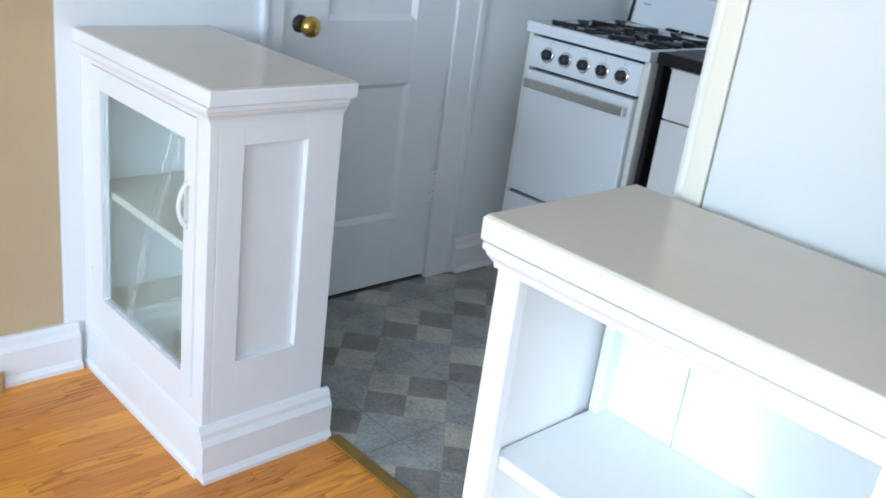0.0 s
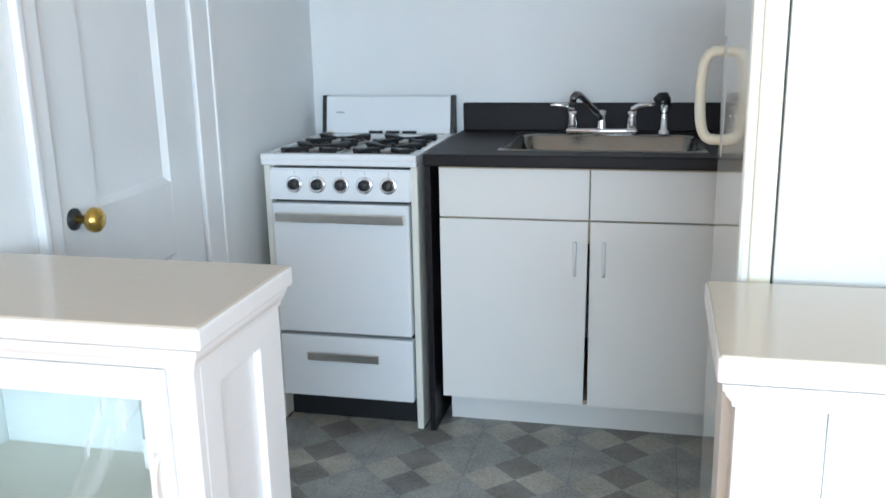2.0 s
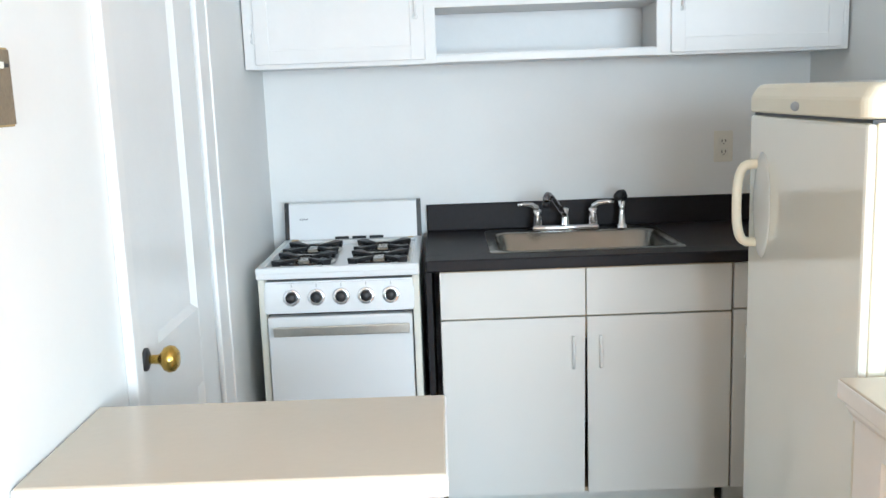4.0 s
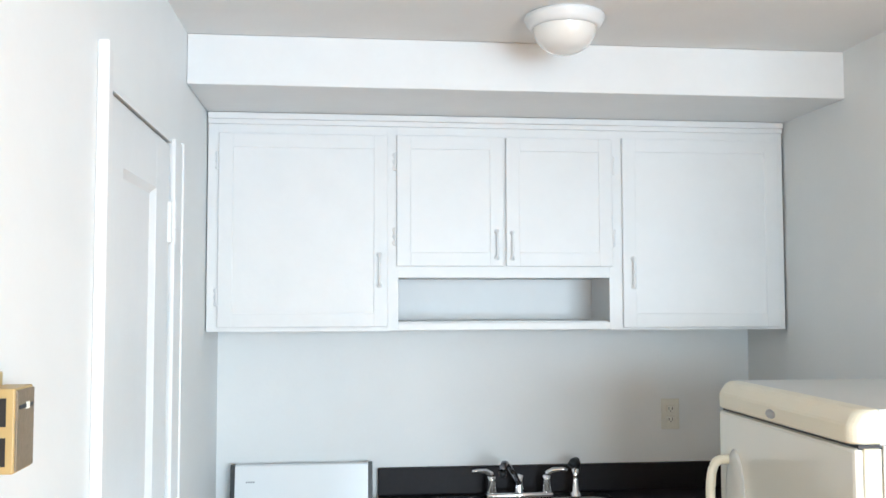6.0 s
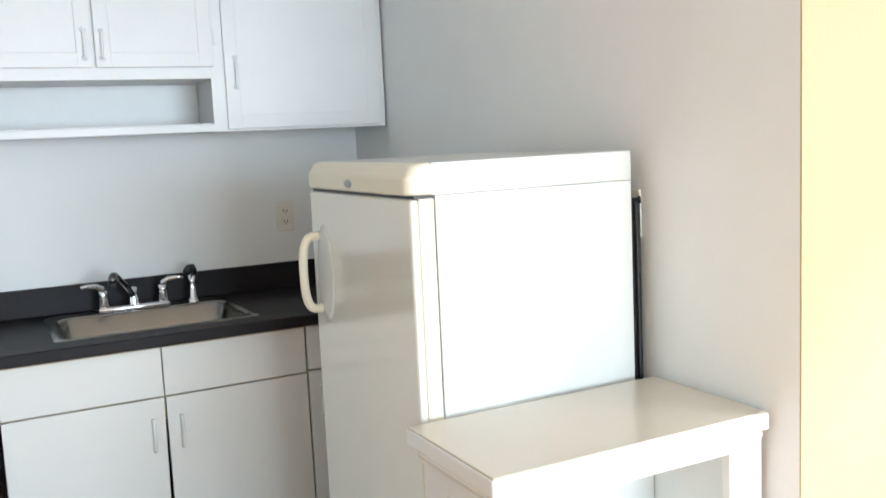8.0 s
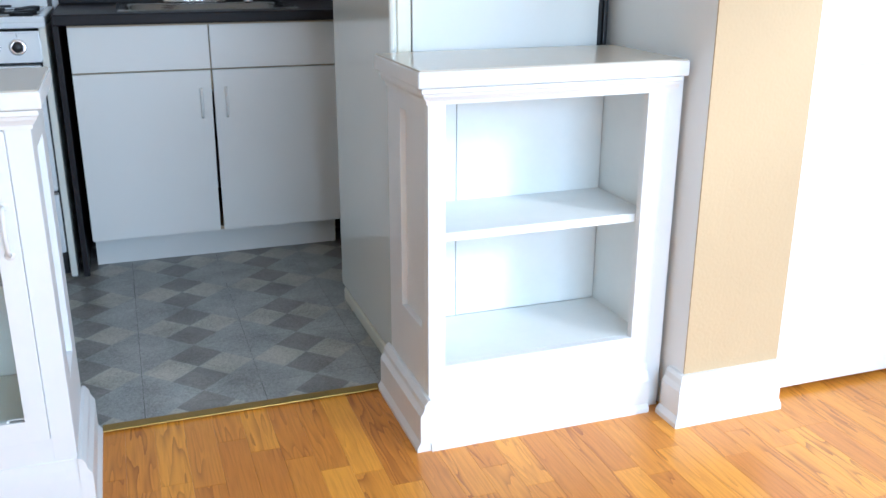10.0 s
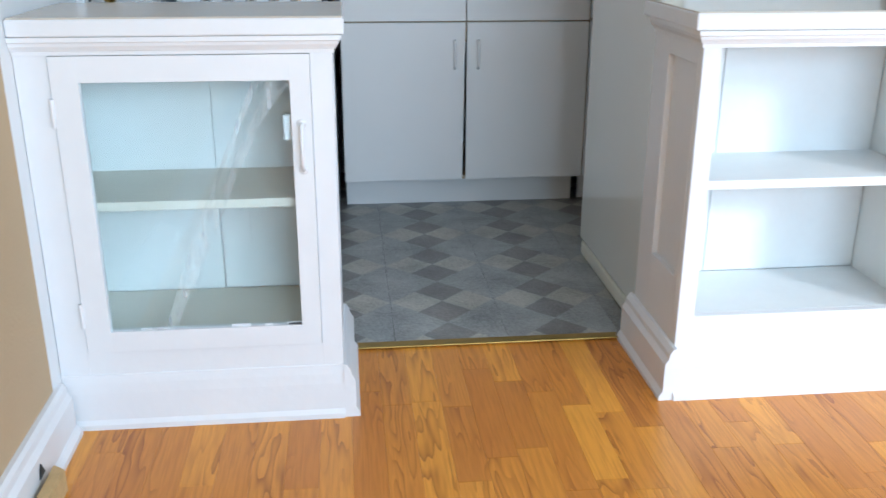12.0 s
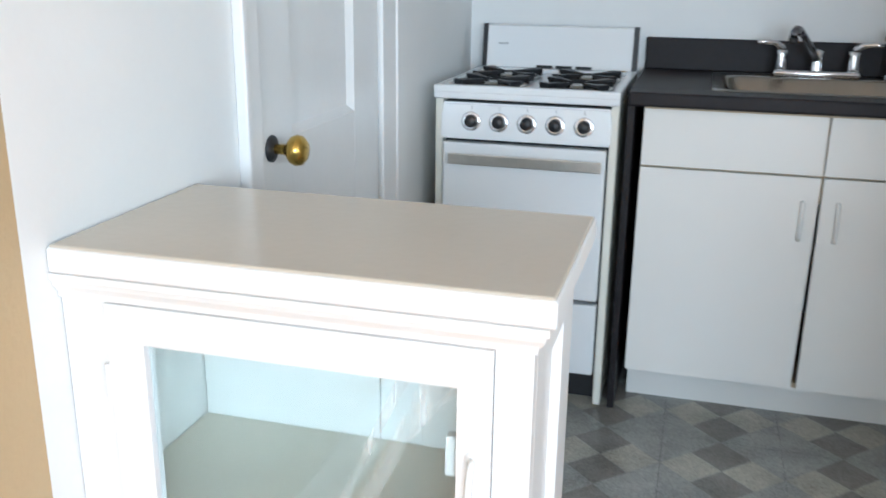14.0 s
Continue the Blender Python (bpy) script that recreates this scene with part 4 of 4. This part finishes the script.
def sprayer():
    zt, x, y = 0.915, 0.640, 2.012
    e = thing("sink_sprayer", (x, y, zt), "chrome and black side sprayer on the sink deck", "sprayer")
    bm = bmesh.new()
    lathe(bm, [(0.022, 0), (0.020, 0.010), (0.013, 0.016), (0.011, 0.07), (0.013, 0.095), (0, 0.10)], pose(x, y, zt), 16)
    finish("stem", bm, CHROME, e, True)
    bm = bmesh.new()
    tube(bm, [(x + 0.008, y + 0.006, zt + 0.085), (x + 0.008, y, zt + 0.112), (x, y - 0.012, zt + 0.125), (x - 0.014, y - 0.03, zt + 0.124), (x - 0.026, y - 0.044, zt + 0.114)], [0.010, 0.012, 0.014, 0.015, 0.014], 12)
    finish("head", bm, BLACK, e, True, "black spray head")
    return e


sprayer()


# ---- wall cabinets ----
def wall_cabinets():
    e = thing("wall_cabinet", (0.36, 1.95, 1.51), "white painted built-in wall cabinets with an open niche", "cabinet")
    x0, x1, yf = LX + 0.004, 1.345, 1.815
    zb, zt = 1.512, 2.236
    nx0, nx1, nz0, nz1 = -0.007, 0.716, 1.543, 1.690
    bm = bmesh.new()
    box(bm, x0, nx0 - 0.018, yf + 0.02, BACK - 0.002, zb + 0.003, zt)
    box(bm, nx1 + 0.018, x1, yf + 0.02, BACK - 0.002, zb + 0.003, zt)
    box(bm, nx0 - 0.017, nx1 + 0.017, yf + 0.02, BACK - 0.002, nz1 + 0.002, zt)
    box(bm, nx0 - 0.017, nx1 + 0.017, yf + 0.02, BACK - 0.002, zb + 0.003, nz0)
    box(bm, nx0 - 0.017, nx1 + 0.017, BACK - 0.02, BACK - 0.003, nz0 + 0.0005, nz1 + 0.001)
    finish("body", bm, TRIM, e)
    bm = bmesh.new()
    box(bm, x0, -0.597, yf, yf + 0.02, zb, 2.215, 0.002)
    box(bm, 1.318, x1, yf, yf + 0.02, zb, 2.215, 0.002)
    box(bm, -0.047, nx0, yf, yf + 0.02, zb, 2.19, 0.002)
    box(bm, nx1, 0.766, yf, yf + 0.02, zb, 2.19, 0.002)
    box(bm, -0.610, 1.332, yf + 0.0004, yf + 0.02, 2.16, 2.215, 0.001)
    box(bm, -0.61, -0.035, yf + 0.0004, yf + 0.02, zb, 1.535, 0.001)
    box(bm, 0.751, 1.332, yf + 0.0004, yf + 0.02, zb, 1.535, 0.001)
    box(bm, nx0 - 0.001, nx1 + 0.001, yf + 0.0004, yf + 0.02, nz1, 1.73, 0.001)
    box(bm, nx0 - 0.001, nx1 + 0.001, yf - 0.002, yf + 0.02, zb + 0.002, nz0 - 0.004, 0.002)
    box(bm, 0.345, 0.365, yf + 0.001, yf + 0.02, 1.72, 2.17)
    finish("face_frame", bm, TRIM, e)
    bm = bmesh.new()
    box(bm, x0, x1, yf - 0.018, yf + 0.004, 2.214, 2.236, 0.004)
    box(bm, x0, x1, yf - 0.008, yf + 0.004, 2.198, 2.216, 0.003)
    finish("cornice", bm, TRIM, e)
    doors = ((-0.600, -0.043, 1.526, 2.168, -0.072, 1.665, 1.765, -1), (-0.014, 0.349, 1.728, 2.170, 0.325, 1.758, 1.845, -1),
             (0.357, 0.727, 1.728, 2.168, 0.378, 1.756, 1.842, 1), (0.762, 1.322, 1.520, 2.172, 0.798, 1.660, 1.755, 1))
    for a, c, z0, z1, hx, h0, h1, hinge in doors:
        rail = 0.048
        f = yf - 0.011
        bm = bmesh.new()
        box(bm, a, a + rail, f, yf - 0.001, z0, z1, 0.003)
        box(bm, c - rail, c, f, yf - 0.001, z0, z1, 0.003)
        box(bm, a + rail - 0.002, c - rail + 0.002, f + 0.0003, yf - 0.001, z0, z0 + rail, 0.003)
        box(bm, a + rail - 0.002, c - rail + 0.002, f + 0.0003, yf - 0.001, z1 - rail, z1, 0.003)
        d = finish("door", bm, TRIM, e)
        boxes("panel", TRIM, [(a + rail - 0.003, c - rail + 0.003, f + 0.003, yf - 0.002, z0 + rail - 0.003, z1 - rail + 0.003)], d)
        bowed_pull(d, hx, f, h0, h1, 0.010, r=0.0042)
        ex = a - 0.004 if hinge < 0 else c + 0.004
        if a < 0.3 and a > -0.1:
            ex = a - 0.005
        for z in (z0 + 0.10, z1 - 0.09):
            bm = bmesh.new()
            for dz in (-0.022, 0, 0.022):
                lathe(bm, [(0, 0.004), (0.008, 0.003), (0.011, 0), (0.011, -0.004)], pose(ex, f + 0.012, z + dz, 90, 0, 0), 10)
            tube(bm, [(ex, f + 0.008, z - 0.03), (ex, f + 0.008, z + 0.03)], 0.004)
            finish("hinge", bm, TRIM, d)
    return e


wall_cabinets()


# ---- refrigerator ----
def refrigerator():
    e = thing("refrigerator", (1.04, 0.69, 0), "cream-white single-door refrigerator behind the open cabinet", "refrigerator")
    x0, xs, x1 = 0.752, 0.804, 1.314
    y0, y1 = 0.380, 0.996
    boxes("cabinet_shell", FRIDGE, [(xs + 0.0045, x1, y0, y1, 0.03, 1.344)], e, 0.002)
    xj = x0 + 0.050
    boxes("lid", FRIDGE, [(xj, x1, y0, y1, 1.3447, 1.411)], e, 0.0015)
    bm = bmesh.new()   # rounded nose of the lid, its upper edge sloping back
    rings = []
    for z, dx, dy in ((1.3462, 0.004, 0.004), (1.350, 0.0, 0.0), (1.379, 0.0, 0.0), (1.385, 0.002, 0.0), (1.403, 0.014, 0.001), (1.409, 0.021, 0.004), (1.411, 0.028, 0.008)):
        r, n = 0.026, 6
        loop = [(xj + 0.001, y0 + dy)]
        for cy, sy in ((y0 + dy + r, -1), (y1 - dy - r, 1)):
            arc = [(x0 - 0.006 + dx + r - r * math.sin(math.pi / 2 * k / n), cy + sy * r * math.cos(math.pi / 2 * k / n)) for k in range(n + 1)]
            loop += arc if sy < 0 else arc[::-1]
        loop.append((xj + 0.001, y1 - dy))
        rings.append([bm.verts.new((x, y, z)) for x, y in loop])
    for p, q in zip(rings, rings[1:]):
        for k in range(len(p)):
            bm.faces.new((p[k], p[(k + 1) % len(p)], q[(k + 1) % len(q)], q[k]))
    bm.faces.new(rings[0])
    bm.faces.new(rings[-1][::-1])
    finish("lid_nose", bm, CREAM, e, label="cream plastic nose of the lid")
    bm = bmesh.new()
    lathe(bm, [(0, 0.003), (0.014, 0.003), (0.017, 0)], pose(x0 - 0.0065, 0.70, 1.364, 0, -90, 0) @ Matrix.Diagonal((0.6, 1.3, 1, 1)), 16)
    finish("badge", bm, GREY, e, True)
    boxes("seal", BLACK, [(xs + 0.001, xs + 0.0045, y0 + 0.012, y1 - 0.012, 0.07, 1.338)], e)
    boxes("door", FRIDGE_DOOR, [(x0, x0 + 0.020, y0 + 0.001, y1, 0.062, 1.339)], e, 0.008, "cream-white enamelled door")
    boxes("door_edge", CREAM, [(x0 + 0.018, xs + 0.001, y0 - 0.001, y1 + 0.001, 0.062, 1.339)], e, 0.003)
    boxes("top_gap", BLACK, [(x0 + 0.01, xs + 0.02, y0 + 0.004, y1 - 0.004, 1.337, 1.345)], e)
    boxes("kick_trim", CREAM, [(x0 + 0.004, xs + 0.02, y0 + 0.002, y1 - 0.002, 0.004, 0.056)], e, 0.010)
    bm = bmesh.new()
    pts = [(x0 + 0.002, 0.945, 1.224)]
    for k in range(17):
        a = math.pi * k / 16
        pts.append((x0 - 0.046 * math.sin(a) ** 0.45, 0.945, 1.129 + 0.095 * math.copysign(abs(math.cos(a)) ** 0.8, math.cos(a))))
    pts.append((x0 + 0.002, 0.945, 1.034))
    tube(bm, pts, 0.0115, 12)
    finish("handle", bm, CREAM, e, True, "cream plastic D-shaped handle")
    bm = bmesh.new()
    lathe(bm, [(0, 0.0016), (0.095, 0.0014), (0.115, 0.0), (0.115, -0.002)], pose(x0, 0.905, 1.129, 0, -90, 0) @ Matrix.Diagonal((1.1, 0.5, 1, 1)), 32)
    finish("handle_plate", bm, FRIDGE, e, True)
    # black box by the back coils stands in for shade in the wall gap
    boxes("coil_gap_shade", BLACK, [(x1 + 0.0005, x1 + 0.034, y0 + 0.012, y1 - 0.02, 0.10, 1.30)], e)
    boxes("foot", BLACK, [(a, a + 0.03, b, b + 0.03, 0.0, 0.034) for a in (0.86, 1.27) for b in (y0 + 0.02, y1 - 0.05)], e)
    return e


refrigerator()


# ---- small fixtures ----
def outlet(name, m, label):
    """A duplex outlet on a plate; the plate lies in the local xz plane and faces -y."""
    e = new(name)
    e.matrix_basis = m
    tagged(e, label, "outlet")
    plate = boxes("plate", IVORY, [(-0.035, 0.035, -0.006, 0, -0.057, 0.057)], None, 0.003)
    plate.parent = e
    for z in (-0.02, 0.02):
        r = boxes("receptacle", IVORY, [(-0.017, 0.017, -0.009, -0.005, z - 0.014, z + 0.014)], None, 0.004)
        r.parent = e
        s = boxes("slots", BLACK, [(-0.008, -0.005, -0.0096, -0.0085, z - 0.004, z + 0.006), (0.005, 0.008, -0.0096, -0.0085, z - 0.004, z + 0.006), (-0.002, 0.002, -0.0096, -0.0085, z - 0.011, z - 0.007)], None)
        s.parent = e
    return e


outlet("wall_outlet", pose(1.037, BACK - 0.0005, 1.185), "ivory duplex outlet above the countertop")
outlet("wall_outlet", pose(right_x(0.42) - 0.0005, 0.436, 1.262, 0, 0, -90), "ivory duplex outlet beside the refrigerator")


def power_cord():
    bm = bmesh.new()
    tube(bm, [(1.345, 0.41, 1.285), (1.348, 0.392, 1.290), (1.340, 0.385, 1.302), (1.332, 0.386, 1.29), (1.333, 0.386, 1.20), (1.335, 0.386, 0.9), (1.335, 0.386, 0.4)], 0.004, 8)
    box(bm, 1.338, 1.3525, 0.402, 0.43, 1.272, 1.298, 0.004)
    return tagged(finish("power_cord", bm, BLACK, smooth=True), "black power cord plugged in behind the refrigerator", "cord")


power_cord()


def door_chime():
    e = thing("door_buzzer", (LX, 0.03, 1.445), "beige plastic door buzzer with a brown speaker plate", "intercom")
    y0, y1, z0, z1, xf = -0.010, 0.058, 1.395, 1.503, LX + 0.042
    boxes("back_plate", BEIGE, [(LX, LX + 0.006, -0.03, 0.05, 1.381, 1.521)], e, 0.002)
    bm = bmesh.new()
    box(bm, LX + 0.006, xf, y0, y1, z0, z1, 0.002)
    finish("case", bm, BEIGE, e)
    boxes("slot", BLACK, [(LX + 0.014, LX + 0.032, y0 - 0.0012, y0 + 0.001, a, a + 0.036) for a in (1.405, 1.455)], e, label="dark sound slot")
    boxes("speaker_plate", BROWN, [(xf - 0.001, xf + 0.003, y0 + 0.003, y1 - 0.003, z0 + 0.003, z1 - 0.003)], e, 0.001)
    boxes("name_strip", BLACK, [(xf + 0.0025, xf + 0.0042, y0 + 0.008, y1 - 0.010, 1.476, 1.481)], e)
    boxes("button", IVORY, [(xf + 0.0025, xf + 0.0055, 0.022, 0.032, 1.474, 1.483)], e, 0.001)
    return e


door_chime()


def ceiling_lamp():
    e = thing("ceiling_lamp", (0.405, 1.155, CEILING), "unlit white glass dome ceiling lamp", "lamp")
    m = Matrix.Translation((0.405, 1.155, CEILING)) @ Matrix.Rotation(math.pi, 4, "X")
    bm = bmesh.new()
    lathe(bm, [(0.100, 0), (0.108, 0.004), (0.109, 0.012), (0.104, 0.018), (0.103, 0.024), (0.094, 0.034), (0.089, 0.038), (0.084, 0.036)], m, 40)
    finish("pan", bm, TRIM, e, True, "white painted metal pan")
    bm = bmesh.new()
    prof = [(0.086, 0.034)] + [(0.085 * math.cos(a), 0.037 + 0.071 * math.sin(a)) for a in [math.pi / 2 * k / 12 for k in range(13)]]
    prof[-1] = (0, 0.108)
    lathe(bm, prof, m, 40)
    finish("shade", bm, OPAL, e, True, "white opal glass bowl")
    return e


ceiling_lamp()


# ---- floors, piece by piece ----
sub = setting("floor_kitchen", GROUT, [(LX - 0.1, 1.5, FLOOR_EDGE, BACK + 0.05, -0.05, 0.0015)], "grey vinyl tile kitchen floor with lozenge pattern")


def tile_mesh(w, h, dx, dy):
    bm = bmesh.new()
    box(bm, dx, dx + w, dy, dy + h, 0.0, 0.0035)
    me = bpy.data.meshes.new("tile")
    bmesh.ops.recalc_face_normals(bm, faces=bm.faces)
    bm.to_mesh(me)
    bm.free()
    me.materials.append(VINYL)
    return me


TX, TY = 0.100, 0.487
whole = tile_mesh(TILE - 0.0011, TILE - 0.0011, -TILE / 2 + 0.00055, -TILE / 2 + 0.00055)
for i in range(-3, 5):
    for j in range(-1, 6):
        cx, cy = TX + (i + 0.5) * TILE, TY + (j + 0.5) * TILE
        xa, xb = max(cx - TILE / 2, LX + 0.002), min(cx + TILE / 2, 1.345)
        ya, yb = max(cy - TILE / 2, FLOOR_EDGE + 0.001), min(cy + TILE / 2, BACK - 0.002)
        if xb - xa < 0.02 or yb - ya < 0.02:
            continue
        if xb - xa > TILE - 0.001 and yb - ya > TILE - 0.001:
            me = whole
        else:
            me = tile_mesh(xb - xa - 0.0017, yb - ya - 0.0017, xa - cx + 0.00085, ya - cy + 0.00085)
        t = new("tile", me)
        t.parent = sub
        t.location = (cx, cy, -0.0005)

wood = setting("floor_living", LEAD, [(LX - 0.1, 1.45, ROOM_Y - 0.1, FLOOR_EDGE - 0.001, -0.05, -0.006), (1.45, ROOM_X + 0.1, ROOM_Y - 0.1, 0.06, -0.05, -0.006)], "honey oak strip floor of the living room")
rnd = random.Random(11)
STRIP = 0.069
far = bmesh.new()
lengths = (0.30, 0.40, 0.50, 0.62)
strip_mesh = {}


def strip_box(bm, x, y, w, l):
    box(bm, x + 0.0001, x + w - 0.0001, y + 0.0001, y + l - 0.0001, -0.006, 0.0, 0.0004, 1)


for k in range(int((ROOM_X - LX) / STRIP) + 1):
    x = LX + k * STRIP
    y = FLOOR_EDGE - 0.002 if x < 1.37 else 0.05
    first = True
    while y > ROOM_Y:
        l = rnd.choice(lengths) * (rnd.uniform(0.3, 1) if first else 1)
        first = False
        l = min(l, y - ROOM_Y + 0.001)
        if l < 0.01:
            break
        if y > -1.75 and x < 2.3:
            key = round(l, 2)
            l = key
            if key not in strip_mesh:
                bm = bmesh.new()
                strip_box(bm, 0, -key, STRIP, key)
                bmesh.ops.recalc_face_normals(bm, faces=bm.faces)
                me = bpy.data.meshes.new("plank")
                bm.to_mesh(me)
                bm.free()
                me.materials.append(OAK)
                strip_mesh[key] = me
            p = new("plank", strip_mesh[key])
            p.parent = wood
            p.location = (x, y, 0)
        else:
            strip_box(far, x, y - l, STRIP, l)
        y -= l
tagged(finish("far_planks", far, OAK, wood), kind="stuff")
